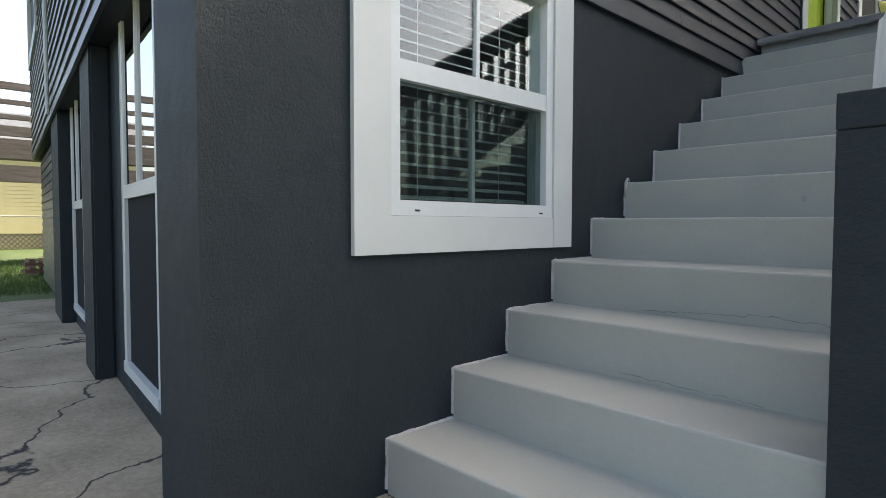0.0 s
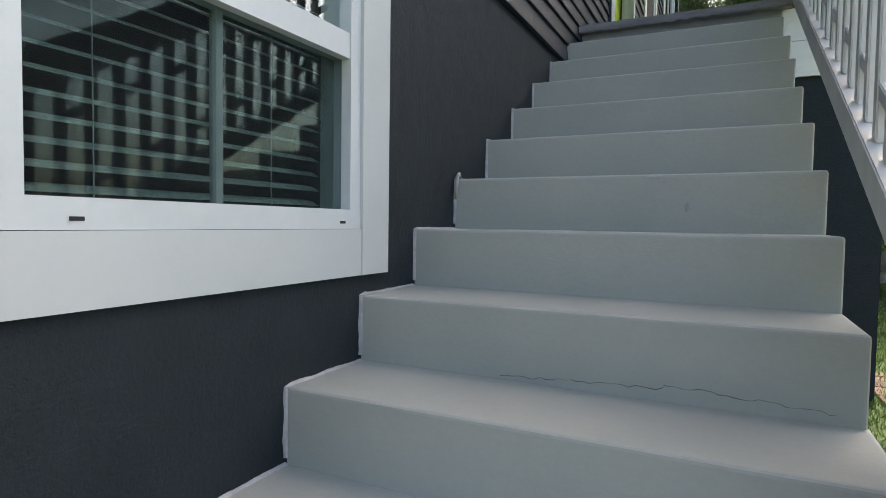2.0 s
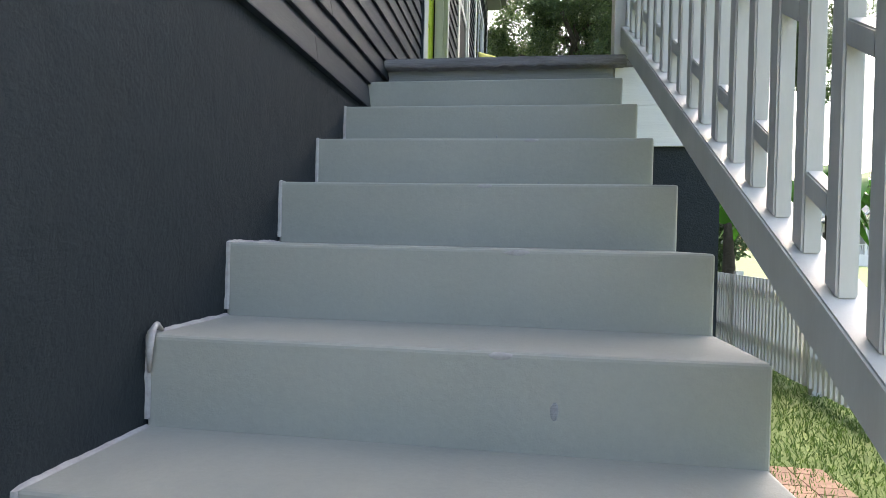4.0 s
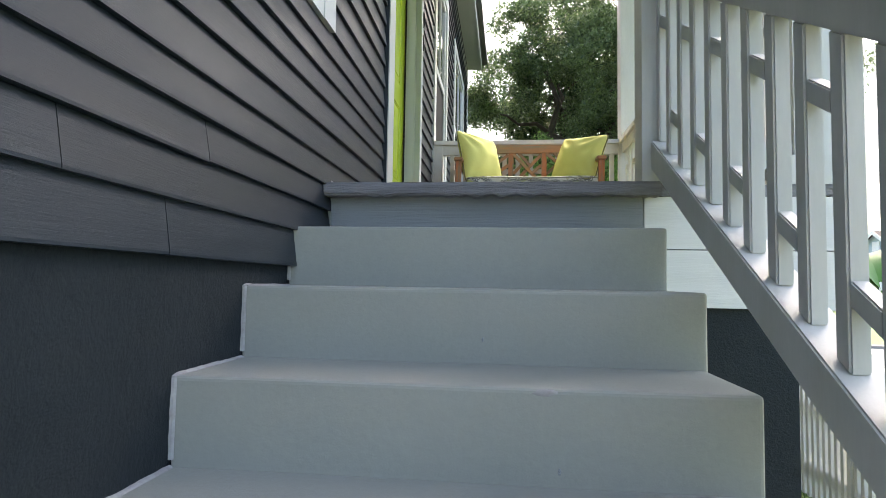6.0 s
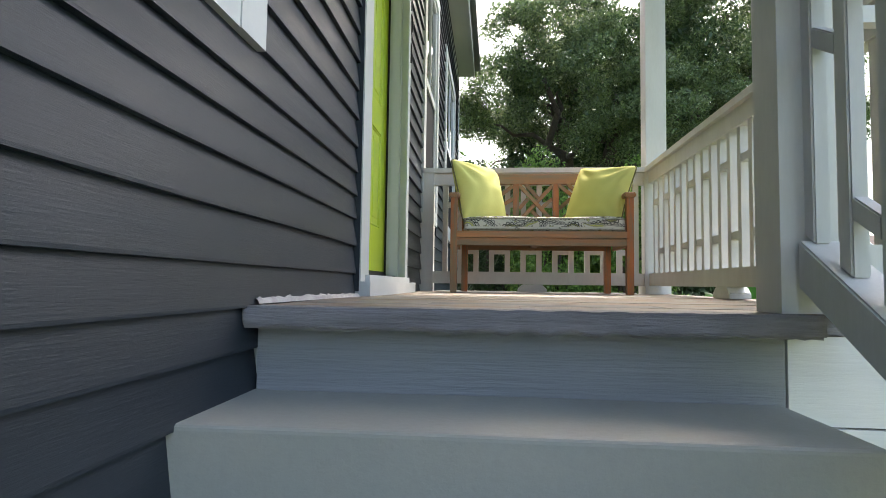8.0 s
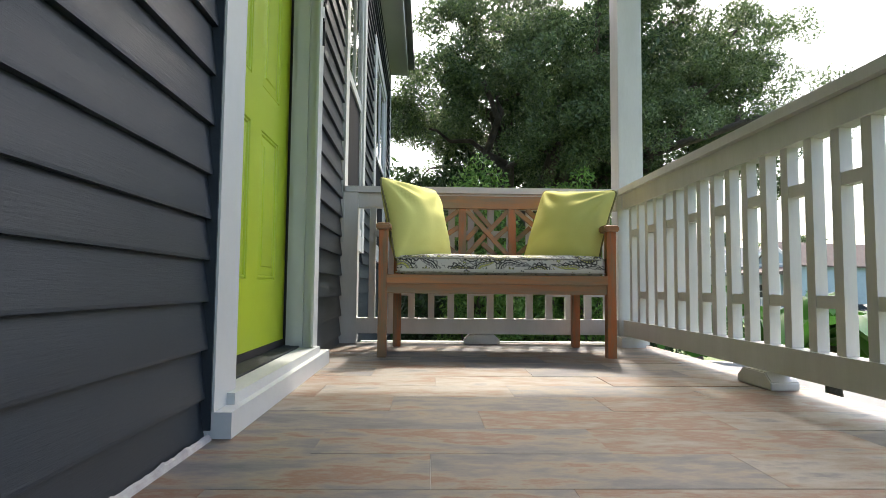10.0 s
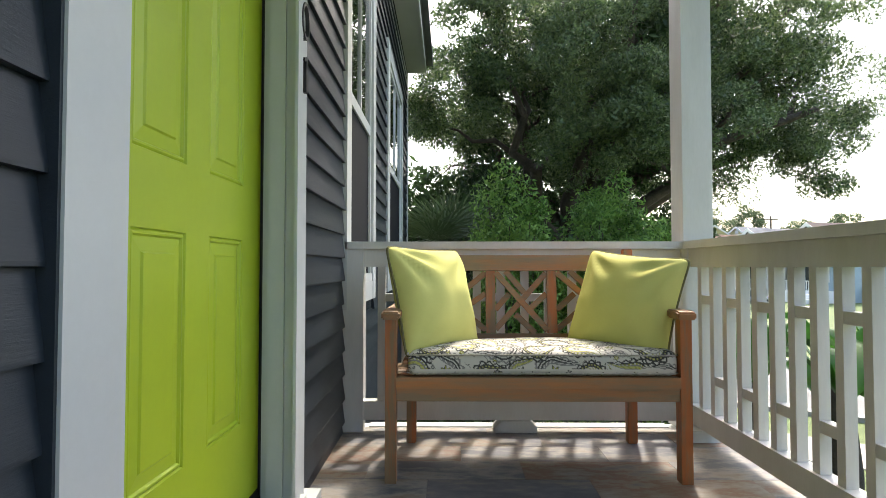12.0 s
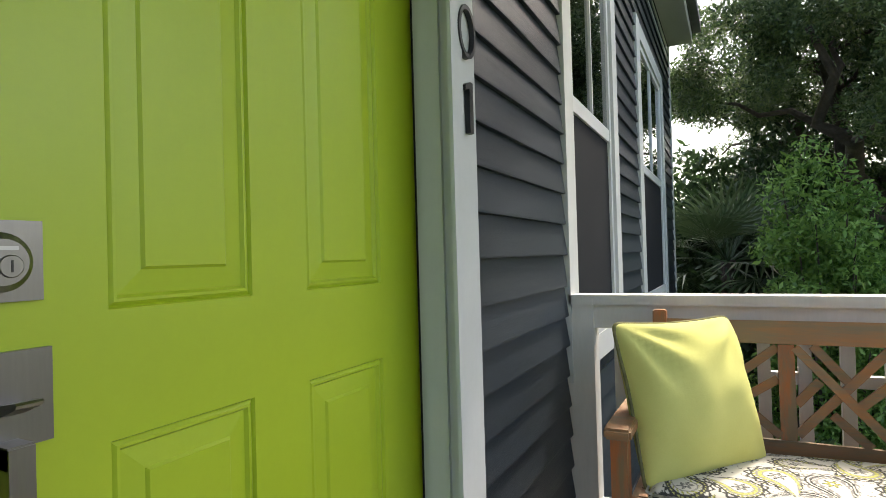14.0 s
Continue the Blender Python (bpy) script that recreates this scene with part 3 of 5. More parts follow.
xf = Matrix(((FN.x, FD.x, 0, FC.x + 0.01 * FN.x), (FN.y, FD.y, 0, FC.y + 0.01 * FN.y), (0, 0, 1, 0), (0, 0, 0, 1)))
w, add = sash_window("window_6", (7.12, 9.18, 3.32, 5.1), (7.0, 9.3, 3.2, 5.2), 4.2, "white framed upper window in dark siding", xf=xf, tint=DARKGLASS, mullion_low=False)
bm = bmesh.new()
tube(bm, [fp(4.95, 0.05, 1.9), fp(4.95, 0.05, 3.6), fp(4.95, 0.05, 5.6)], [0.018] * 3, 8)
solid("pipe", bm, WHITE, "thin pale conduit running up the dark siding", "pipe")

# ---- front door ----
door = thing("door_1", "closed lime green six-panel front door in white casing", "door", kind="structure")
y0, y1, z0, z1 = DOOR
part("caulk_line", bx(0.0, 0.031, 1.285, 1.2908, DECK + 0.02, 4.50, 0.001), SIDING, door, "charcoal painted caulk beside the casing")
part("casing_left", bx(0.0, 0.036, 1.291, 1.432, DECK + 0.02, 4.50, 0.004), WHITE, door)
part("casing_right", bx(-0.06, 0.036, 2.385, 2.480, DECK + 0.02, 4.50, 0.004), WHITE, door)
part("casing_top", bx(0.0, 0.036, 1.4325, 2.3845, 4.37, 4.50, 0.004), WHITE, door)
part("backband", bx(0.0365, 0.046, 2.337, 2.392, DECK + 0.09, 4.40, 0.004), WHITE, door)
for a, b in ((1.422, 1.478), (2.410, 2.438)):
    part("jamb", bx(-0.20, 0.0, a, b, DECK + 0.05, 4.37, 0.003), WHITE, door)
part("door_stop", bx(-0.075, -0.02, 2.388, 2.4095, DECK + 0.08, 4.37, 0.003), WHITE, door)
part("door_stop", bx(-0.055, -0.004, 2.374, 2.3925, DECK + 0.08, 4.37, 0.004), WHITE, door)
part("seal", bx(-0.09, -0.076, 2.4055, 2.4095, DECK + 0.09, 4.36, 0), SEAL, door, "black rubber seal")


def door_leaf():
    """Slab with six raised and fielded panels sunk into it."""
    bm = bmesh.new()
    X = -0.090
    ys = [1.480, 1.665, 1.893, 2.020, 2.250, 2.4050]
    zs = [2.325, 2.562, 3.087, 3.242, 3.93, 4.05, 4.25, 4.355]
    panels = {(1, 1), (3, 1), (1, 3), (3, 3), (1, 5), (3, 5)}

    def q(y0, y1, z0, z1, xa=X):
        bm.faces.new([bm.verts.new(v) for v in ((xa, y0, z0), (xa, y1, z0), (xa, y1, z1), (xa, y0, z1))])

    for i in range(len(ys) - 1):
        for j in range(len(zs) - 1):
            if (i, j) not in panels:
                q(ys[i], ys[i + 1], zs[j], zs[j + 1])
                continue
            rings = ((0, X), (0.003, X - 0.006), (0.008, X - 0.002), (0.012, X - 0.002), (0.016, X - 0.008), (0.046, X - 0.005), (0.050, X - 0.001), (0.056, X - 0.001))
            loops = []
            for ins, xx in rings:
                a, b, c, d = ys[i] + ins, ys[i + 1] - ins, zs[j] + ins, zs[j + 1] - ins
                loops.append([bm.verts.new(v) for v in ((xx, a, c), (xx, b, c), (xx, b, d), (xx, a, d))])
            for l0, l1 in zip(loops, loops[1:]):
                for k in range(4):
                    bm.faces.new((l0[k], l0[(k + 1) % 4], l1[(k + 1) % 4], l1[k]))
            bm.faces.new(loops[-1])
    bmesh.ops.remove_doubles(bm, verts=bm.verts, dist=0.0001)
    box(bm, X - 0.045, X - 0.012, ys[0], ys[-1], zs[0], zs[-1])
    for a, b, c, d in ((ys[0], ys[0] + 0.001, zs[0], zs[-1]), (ys[-1] - 0.001, ys[-1], zs[0], zs[-1]), (ys[0], ys[-1], zs[0], zs[0] + 0.001), (ys[0], ys[-1], zs[-1] - 0.001, zs[-1])):
        box(bm, X - 0.012, X - 0.0002, a, b, c, d)
    return bm


leaf = part("door_leaf", door_leaf(), LIME, door, "lime green panelled slab")
part("threshold", bx(-0.16, 0.055, 1.37, 2.44, DECK + 0.058, DECK + 0.085, 0.006), WHITE, door, "pale worn threshold")
part("sill_board", bx(0.0, 0.075, 1.29, 2.56, DECK + 0.001, DECK + 0.058, 0.008), WHITE, door, "white sill board")
part("sweep", bx(-0.10, -0.085, 1.478, 2.410, DECK + 0.0855, 2.325, 0), SEAL, door, "black door sweep")
# lock and handle set
part("deadbolt_plate", bx(-0.0895, -0.083, 1.505, 1.590, 3.260, 3.343, 0.003), STEEL, leaf, "brushed square plate")


def disc(cx, cy, cz, r, x0, x1, seg=28, cham=0.003):
    bm = bmesh.new()
    rings = [[bm.verts.new((x, cy + rr * math.cos(a), cz + rr * math.sin(a))) for a in (2 * math.pi * k / seg for k in range(seg))]
             for x, rr in ((x0, r), (x1 - cham, r), (x1, r - cham))]
    for r0, r1 in zip(rings, rings[1:]):
        for k in range(seg):
            bm.faces.new((r0[k], r0[(k + 1) % seg], r1[(k + 1) % seg], r1[k]))
    bm.faces.new(rings[-1])
    bmesh.ops.recalc_face_normals(bm, faces=bm.faces)
    return bm


part("deadbolt_rim", disc(0, 1.545, 3.300, 0.030, -0.083, -0.066, 32, 0.007), STEEL, leaf, "round lock collar")
part("lock_cylinder", disc(0, 1.551, 3.296, 0.0115, -0.066, -0.0640, 24, 0.001), STEEL, leaf)
part("keyway", bx(-0.0640, -0.0635, 1.5502, 1.5522, 3.290, 3.302, 0), DARKMETAL, leaf, "dark key slot")
part("maker_mark", bx(-0.0660, -0.0655, 1.533, 1.558, 3.312, 3.316, 0), RIM, leaf, "small raised bar")
part("handle_plate", bx(-0.0895, -0.082, 1.506, 1.597, 3.112, 3.210, 0.004), STEEL, leaf, "brushed handle plate")
bm = bmesh.new()
prism(bm, [(-0.082, 3.158), (-0.052, 3.163), (-0.049, 3.161), (-0.052, 3.157), (-0.082, 3.146)], "y", 1.545, 1.570)
part("thumb_latch", bm, STEEL, leaf, "flat thumb latch")
bm = bmesh.new()
box(bm, -0.083, -0.052, 1.538, 1.562, 3.100, 3.122)
box(bm, -0.068, -0.050, 1.538, 1.562, 2.950, 3.12)
box(bm, -0.0895, -0.052, 1.538, 1.562, 2.950, 2.972)
part("grip", soften(bm, 0.002), STEEL, leaf, "square brushed pull")


bm = bmesh.new()
ring = [[bm.verts.new((x, 2.418 + (0.045 - k) * math.cos(q), 3.795 + (0.060 - k) * math.sin(q))) for q in (2 * math.pi * i / 40 for i in range(40))] for x, k in ((0.0375, 0.0), (0.050, 0.0), (0.050, 0.010), (0.0375, 0.010))]
for r0, r1 in zip(ring, ring[1:] + ring[:1]):
    for i in range(40):
        bm.faces.new((r0[i], r0[(i + 1) % 40], r1[(i + 1) % 40], r1[i]))
bmesh.ops.recalc_face_normals(bm, faces=bm.faces)
solid("house_number", bm, BLACK, "black metal numeral zero on the white door casing", "house number", "", "numbers on the casing")
bm = bmesh.new()
prism(bm, [(2.418, 3.568), (2.437, 3.568), (2.437, 3.683), (2.424, 3.683), (2.398, 3.672), (2.398, 3.660), (2.418, 3.667)], "x", 0.0375, 0.050)
solid("house_number", bm, BLACK, "black metal numeral one on the white door casing", "house number", "", "numbers on the casing")
bm = bmesh.new()
box(bm, 0.0385, 0.050, -0.006, 0.006, -0.05, 0.05, pose(0, 2.40, 3.925, 22, 0, 0))
solid("house_number", bm, BLACK, "black metal numeral stroke high on the door casing", "house number", "", "numbers on the casing")

# the house wall past the stair head runs one degree off the line of the steps
def skew(ob):
    for o in (ob, *ob.children_recursive):
        if o.type == "MESH":
            m, inv = o.matrix_world.copy(), o.matrix_world.inverted()
            for v in o.data.vertices:
                p = m @ v.co
                p.x -= 0.010 * max(0.0, p.y - 0.5)
                v.co = inv @ p


bpy.context.view_layer.update()
for ob in [o for o in scene.collection.objects if not o.parent and o.name.split(".")[0] in ("wall_stair_upper", "window_2", "window_3", "eave_trim")]:
    skew(ob)


# ---- stairs ----
def ragged_box(x0, x1, y0, y1, z0, z1, seed, w=0.010, cut=0.16, amp=0.0018):
    """A poured block with rounded, slightly uneven edges."""
    bm = bmesh.new()
    box(bm, x0, x1, y0, y1, z0, z1)
    bmesh.ops.bevel(bm, geom=list(bm.edges), offset=w, segments=3, affect="EDGES", profile=0.6)
    n = max(1, int((x1 - x0) / cut))
    for i in range(1, n):
        x = x0 + (x1 - x0) * i / n
        bmesh.ops.bisect_plane(bm, geom=bm.verts[:] + bm.edges[:] + bm.faces[:], plane_co=(x, 0, 0), plane_no=(1, 0, 0))
    for v in bm.verts:
        if x0 + 0.02 < v.co.x < x1 + 1:
            p = Vector((v.co.x * 4, v.co.y * 4, v.co.z * 4 + seed))
            v.co.y += amp * noise.noise(p)
            v.co.z += amp * noise.noise(p + Vector((9, 0, 0)))
    return bm


stairs = thing("staircase", "grey painted concrete steps rising along the house wall", "stairs", kind="structure")
for k in range(1, 12):
    y = nose_y(k)
    back = nose_y(k - 1) + 0.03 if k > 1 else 0.37
    top = DECK - RISE * k
    part("step", ragged_box(0.001, STAIR_W - 0.010 + 0.0045 * k + random.Random(k).uniform(-0.004, 0.004), y, back, -0.1 if k == 11 else top - 0.42, top, k), STEP, stairs)
rnd = random.Random(4)


def bead(path, wmin, wmax, seed):
    """A ragged line of paint and caulk on the wall where a step meets it (path in y, z)."""
    bm = bmesh.new()
    r = random.Random(seed)
    pts = []
    for (ya, za), (yb, zb) in zip(path, path[1:]):
        n = max(3, int(math.hypot(yb - ya, zb - za) / 0.012))
        nrm = Vector((zb - za, -(yb - ya))).normalized()
        for i in range(n):
            f = i / n
            pts.append((ya + (yb - ya) * f, za + (zb - za) * f, nrm))
    prev = None
    for i, (y, z, nn) in enumerate(pts):
        wd = wmin + (wmax - wmin) * (0.5 + 0.5 * noise.noise(Vector((i * 0.21, seed * 3.3, 0)))) * r.uniform(0.6, 1.15)
        row = [bm.verts.new(c) for c in ((0.0005, y + nn.x * wd, z + nn.y * wd), (0.006, y + nn.x * wd * 0.7, z + nn.y * wd * 0.7), (0.010, y, z))]
        if prev:
            for j in range(2):
                bm.faces.new((prev[j], row[j], row[j + 1], prev[j + 1]))
        prev = row
    bmesh.ops.recalc_face_normals(bm, faces=bm.faces)
    return bm


for k in range(1, 12):
    y, z = nose_y(k), DECK - RISE * k
    yb = nose_y(k - 1) if k > 1 else 0.345
    part("paint_edge", bead([(yb, z), (y, z), (y - 0.001, z - RISE + 0.004)], 0.002, 0.009, k), STEP_EDGE, stairs, "ragged pale paint line along the wall")
# a curl of old caulk standing off the wall at the sixth step
bm = bmesh.new()
tube(bm, [(0.010, nose_y(6) - 0.006, DECK - RISE * 6 - 0.075), (0.016, nose_y(6) - 0.016, DECK - RISE * 6 - 0.03), (0.018, nose_y(6) - 0.012, DECK - RISE * 6 + 0.008), (0.014, nose_y(6) + 0.01, DECK - RISE * 6 + 0.018), (0.010, nose_y(6) + 0.035, DECK - RISE * 6 + 0.004)], [0.003, 0.007, 0.008, 0.007, 0.003], 7)
part("caulk_curl", bm, STEP_EDGE, stairs, "curled strip of loose pale caulk", True)
# chips and dark scuffs
for k, x, w, dy in ((4, 0.62, 0.045, 0.004), (5, 0.72, 0.06, 0.004), (3, 0.75, 0.05, 0.004), (7, 0.50, 0.03, 0.003), (6, 0.70, 0.04, 0.003)):
    bm = bmesh.new()
    bmesh.ops.create_icosphere(bm, subdivisions=2, radius=1)
    for v in bm.verts:
        v.co = Vector((x + v.co.x * w * 0.7 * (1 + 0.4 * noise.noise(v.co * 3)), nose_y(k) + 0.004 + v.co.y * 0.0055, DECK - RISE * k - 0.010 + v.co.z * 0.0085 * (1 + 0.5 * noise.noise(v.co * 4 + Vector((3, 1, 0))))))
    part("chip", bm, STEP_EDGE, stairs, "chipped paint on the step edge", True)

# fine cracks across two risers
def crack(k, x0, x1, z0, z1, seed):
    bm = bmesh.new()
    r = random.Random(seed)
    n = 26
    pts = [(x0 + (x1 - x0) * i / n, nose_y(k) - 0.0004, z0 + (z1 - z0) * i / n + r.uniform(-0.004, 0.004)) for i in range(n + 1)]
    tube(bm, pts, [r.uniform(0.0002, 0.0008) for _ in pts], 5)
    part("crack", bm, DARKMETAL, stairs, "thin dark crack in the paint")


crack(8, 0.42, 0.80, DECK - RISE * 9 + 0.012, DECK - RISE * 9 + 0.030, 3)
crack(8, 0.80, 1.12, DECK - RISE * 9 + 0.040, DECK - RISE * 9 + 0.022, 4)
crack(9, 0.50, 0.95, DECK - RISE * 10 + 0.020, DECK - RISE * 10 + 0.008, 5)
for k, x, z, w in ((3, 0.70, 0.05, 0.010), (3, 0.78, 0.03, 0.006), (4, 0.52, 0.07, 0.004), (2, 0.62, 0.06, 0.004), (6, 0.80, 0.08, 0.012), (2, 0.85, 0.03, 0.005)):
    bm = bmesh.new()
    bmesh.ops.create_icosphere(bm, subdivisions=2, radius=1)
    for v in bm.verts:
        v.co = Vector((x + v.co.x * w * 0.7 * (1 + 0.5 * noise.noise(v.co * 2)), nose_y(k) + 0.0008 + v.co.y * 0.0012, DECK - RISE * (k + 1) + z + v.co.z * w * 1.6))
    part("scuff", bm, RISER, stairs, "dark scuff on the riser", True)

# ---- porch deck ----
deck = thing("porch_floor", "raised porch floor with slate-look plank tiles", "floor", kind="structure")
part("deck_slab", bx(-0.07, 1.815, 0.365, 3.62, DECK - 0.16, DECK - 0.012, 0), WHITE, deck, "deck structure under the tiles")


def worn_board(x0, x1, y0, y1, z0, z1, seed):
    bm = bmesh.new()
    box(bm, x0, x1, y0, y1, z0, z1)
    bmesh.ops.bevel(bm, geom=list(bm.edges), offset=0.006, segments=2, affect="EDGES")
    n = int((x1 - x0) / 0.014)
    for i in range(1, n):
        bmesh.ops.bisect_plane(bm, geom=bm.verts[:] + bm.edges[:] + bm.faces[:], plane_co=(x0 + (x1 - x0) * i / n, 0, 0), plane_no=(1, 0, 0))
    for v in bm.verts:
        low = v.co.z < (z0 + z1) / 2
        a = 0.011 if low else 0.0025
        v.co.z += a * noise.noise(Vector((v.co.x * 22, seed, 1.0))) + 0.003 * noise.noise(Vector((v.co.x * 70, seed, 4.0))) * (1 if low else 0.3)
        v.co.y += 0.003 * noise.noise(Vector((v.co.x * 12, seed, 8.0 + v.co.z * 30)))
    return bm


part("nosing_board", worn_board(0.016, 1.195, 0.283, 0.372, DECK - 0.046, DECK + 0.001, 2), NOSING, deck, "worn lilac-grey painted edge board")
part("nosing_board", worn_board(1.20, 1.825, 0.345, 0.372, DECK - 0.046, DECK - 0.001, 5), NOSING, deck, "worn grey edge board")
part("riser_board", bx(0.03, 1.142, 0.345, 0.364, DECK - RISE - 0.01, DECK - 0.04, 0.002), RISER, deck, "grey grained riser board")
part("apron_board", bx(1.150, 1.815, 0.350, 0.364, DECK - 0.225, DECK - 0.044, 0.003), CLAPWHITE, deck, "white grained apron board")
part("apron_board", bx(1.146, 1.815, 0.346, 0.364, DECK - 0.425, DECK - 0.229, 0.003), CLAPWHITE, deck, "white grained apron board")
part("apron_board", bx(1.817, 1.83, 0.36, 3.62, DECK - 0.425, DECK - 0.014, 0.003), CLAPWHITE, deck, "white apron board")
part("apron_board", bx(0.03, 1.815, 3.622, 3.64, DECK - 0.425, DECK - 0.014, 0.003), CLAPWHITE, deck, "white apron board")
bm = bmesh.new()
box(bm, 1.10, 1.655, 0.37, 0.75, -0.1, DECK - 0.17)
box(bm, 0.0, 1.655, 3.2, 3.55, -0.1, DECK - 0.17)
box(bm, 0.0, 1.12, 0.37, 3.2, -0.1, DECK - 0.165)
part("foundation_block", soften(bm, 0.006), STUCCO, deck, "charcoal painted masonry block")
# ragged pale caulk along the wall at deck level
bm = bead([(1.285, DECK), (0.32, DECK + 0.004)], 0.008, 0.022, 31)
bmesh.ops.translate(bm, verts=bm.verts, vec=(0.026, 0, 0))
part("paint_edge", bm, STEP_EDGE, deck, "ragged pale caulk line")
part("deck_edge_strip", bx(0.10, 1.60, 3.525, 3.60, DECK - 0.012, DECK + 0.004, 0.002), WHITE, deck, "white strip beyond the rail")


# ---- railings ----
def corbel(parent, along, x, y, ln=0.21, h=0.056, th=0.05):
    """Low block under the bottom rail with splayed ends."""
    o = [(-ln / 2, 0), (ln / 2, 0), (ln / 2, h * 0.45), (ln / 2 - 0.035, h), (-ln / 2 + 0.035, h), (-ln / 2, h * 0.45)]
    bm = bmesh.new()
    if along == "x":
        prism(bm, [(x + a, DECK + 0.001 + b) for a, b in o], "y", y - th, y + th)
    else:
        prism(bm, [(y + a, DECK + 0.001 + b) for a, b in o], "x", x - th, x + th)
    part("support_block", soften(bm, 0.004), RAILWHITE, parent)


def deck_rail(name, along, fixed, a, b, first, label, step=0.1172, inner=1, corbels=()):
    """Level porch railing: cap, fascia, balusters with offset blocks between them, bottom rail."""
    r = thing(name, label, "railing")

    def bar(nm, u0, u1, w0, w1, z0, z1, bev=0.004):
        if along == "x":
            part(nm, bx(u0, u1, fixed + w0, fixed + w1, z0, z1, bev), RAILWHITE, r)
        else:
            part(nm, bx(fixed + w0, fixed + w1, u0, u1, z0, z1, bev), RAILWHITE, r)

    bar("cap", a, b, -0.055, 0.055, DECK + 0.890, DECK + 0.926, 0.006)
    bar("top_rail", a, b, -0.030, 0.030, DECK + 0.802, DECK + 0.8895)
    bar("bottom_rail", a, b, -0.030, 0.030, DECK + 0.058, DECK + 0.148)
    us = []
    u = first
    while u < b - 0.02:
        if u > a + 0.02:
            us.append(u)
        u += step
    for u in us:
        bar("baluster", u - 0.019, u + 0.019, -0.019, 0.019, DECK + 0.1485, DECK + 0.8015, 0.004)
    for i, (p, q) in enumerate(zip(us, us[1:])):
        z = DECK + (0.30 if i % 2 else 0.652)
        bar("block", p + 0.0195, q - 0.0195, -0.017, 0.017, z - 0.019, z + 0.019, 0.003)
    for c in corbels:
        corbel(r, along, c if along == "x" else fixed, fixed if along == "x" else c)
    return r


def post(name, x0, x1, y0, y1, z1, label, plinth=False):
    p = thing(name, label, "post", kind="structure")
    part("shaft", bx(x0, x1, y0, y1, DECK + 0.001, z1, 0.005), RAILWHITE, p)
    if plinth:
        part("plinth", bx(x0 - 0.02, x1 + 0.02, y0 - 0.02, y1 + 0.02, DECK + 0.0005, DECK + 0.10, 0.005), RAILWHITE, p)
    return p


ROOF_Z = 4.86
deck_rail("porch_railing", "x", 3.465, 0.086, 1.654, 0.172, "white wooden porch railing behind the bench", corbels=(0.825,))
deck_rail("porch_railing", "y", 1.690, 0.50, 3.412, 0.536, "white wooden porch railing along the street side", 0.1206, corbels=(2.02,))
deck_rail("porch_railing", "x", 0.415, 1.262, 1.654, 1.315, "short white wooden porch railing at the stair head")
p = thing("railing_post", "white half-height post against the dark siding", "post")
part("shaft", bx(-0.022, 0.0855, 3.42, 3.51, DECK + 0.001, DECK + 0.8895, 0.004), RAILWHITE, p)
part("cap", bx(-0.004, 0.0855, 3.41, 3.52, DECK + 0.890, DECK + 0.926, 0.005), RAILWHITE, p)
post("porch_post", 1.655, 1.802, 3.452, 3.602, ROOF_Z, "tall square white porch post", True)
post("porch_post", 1.655, 1.795, 0.368, 0.498, ROOF_Z, "tall square white porch post", True)
post("porch_post", 1.146, 1.261, 0.362, 0.480, ROOF_Z, "square white post at the head of the stairs")
# rail corner block
p = thing("railing_post", "white railing corner post with low plinth", "post")
part("shaft", bx(1.632, 1.6545, 3.413, 3.4345, DECK + 0.001, DECK + 0.889, 0.002), RAILWHITE, p)
part("plinth", bx(1.60, 1.74, 3.27, 3.40, DECK + 0.001, DECK + 0.055, 0.004), RAILWHITE, p)
# porch roof above the view, unseen, added to shade the deck and stairs
bm = bmesh.new()
box(bm, 0.03, 1.95, -0.95, 3.80, ROOF_Z + 0.001, ROOF_Z + 0.16)
solid("ceiling_porch", soften(bm, 0.004), WHITE, "unseen white porch roof added to shade the deck and stairs", "ceiling", "structure")


def sz(y):
    """Top of the stair railing's bottom rail."""
    return 2.229 + 0.6 * (y - 0.125)


def slope_bar(y0, y1, x0, x1, lo, hi, bev=0.004):
    bm = bmesh.new()
    prism(bm, [(y0, sz(y0) + lo), (y1, sz(y1) + lo), (y1, sz(y1) + hi), (y0, sz(y0) + hi)], "x", x0, x1)
    return soften(bm, bev)


srail = thing("stair_railing", "white wooden stair railing with square balusters and offset blocks", "railing")
SX0, SX1, SY0, SY1 = 1.172, 1.262, -2.42, 0.345
part("bottom_rail", slope_bar(SY0, SY1, SX0, SX1, -0.10, 0.0), RAILWHITE, srail)
part("top_rail", slope_bar(SY0, SY1, SX0 + 0.022, SX1 - 0.022, 0.556, 0.70), RAILWHITE, srail)
part("cap", slope_bar(SY0 - 0.01, SY1, SX0 - 0.006, SX1 + 0.006, 0.7005, 0.738, 0.012), RAILWHITE, srail)
us = [-0.827 + 0.1175 * i for i in range(-13, 11)]
for u in us:
    bm = bmesh.new()
    prism(bm, [(u - 0.020, sz(u - 0.020) - 0.001), (u + 0.020, sz(u + 0.020) - 0.001), (u + 0.020, sz(u + 0.020) + 0.557), (u - 0.020, sz(u - 0.020) + 0.557)], "x", 1.196, 1.230)
    part("baluster", soften(bm, 0.004), RAILWHITE, srail)
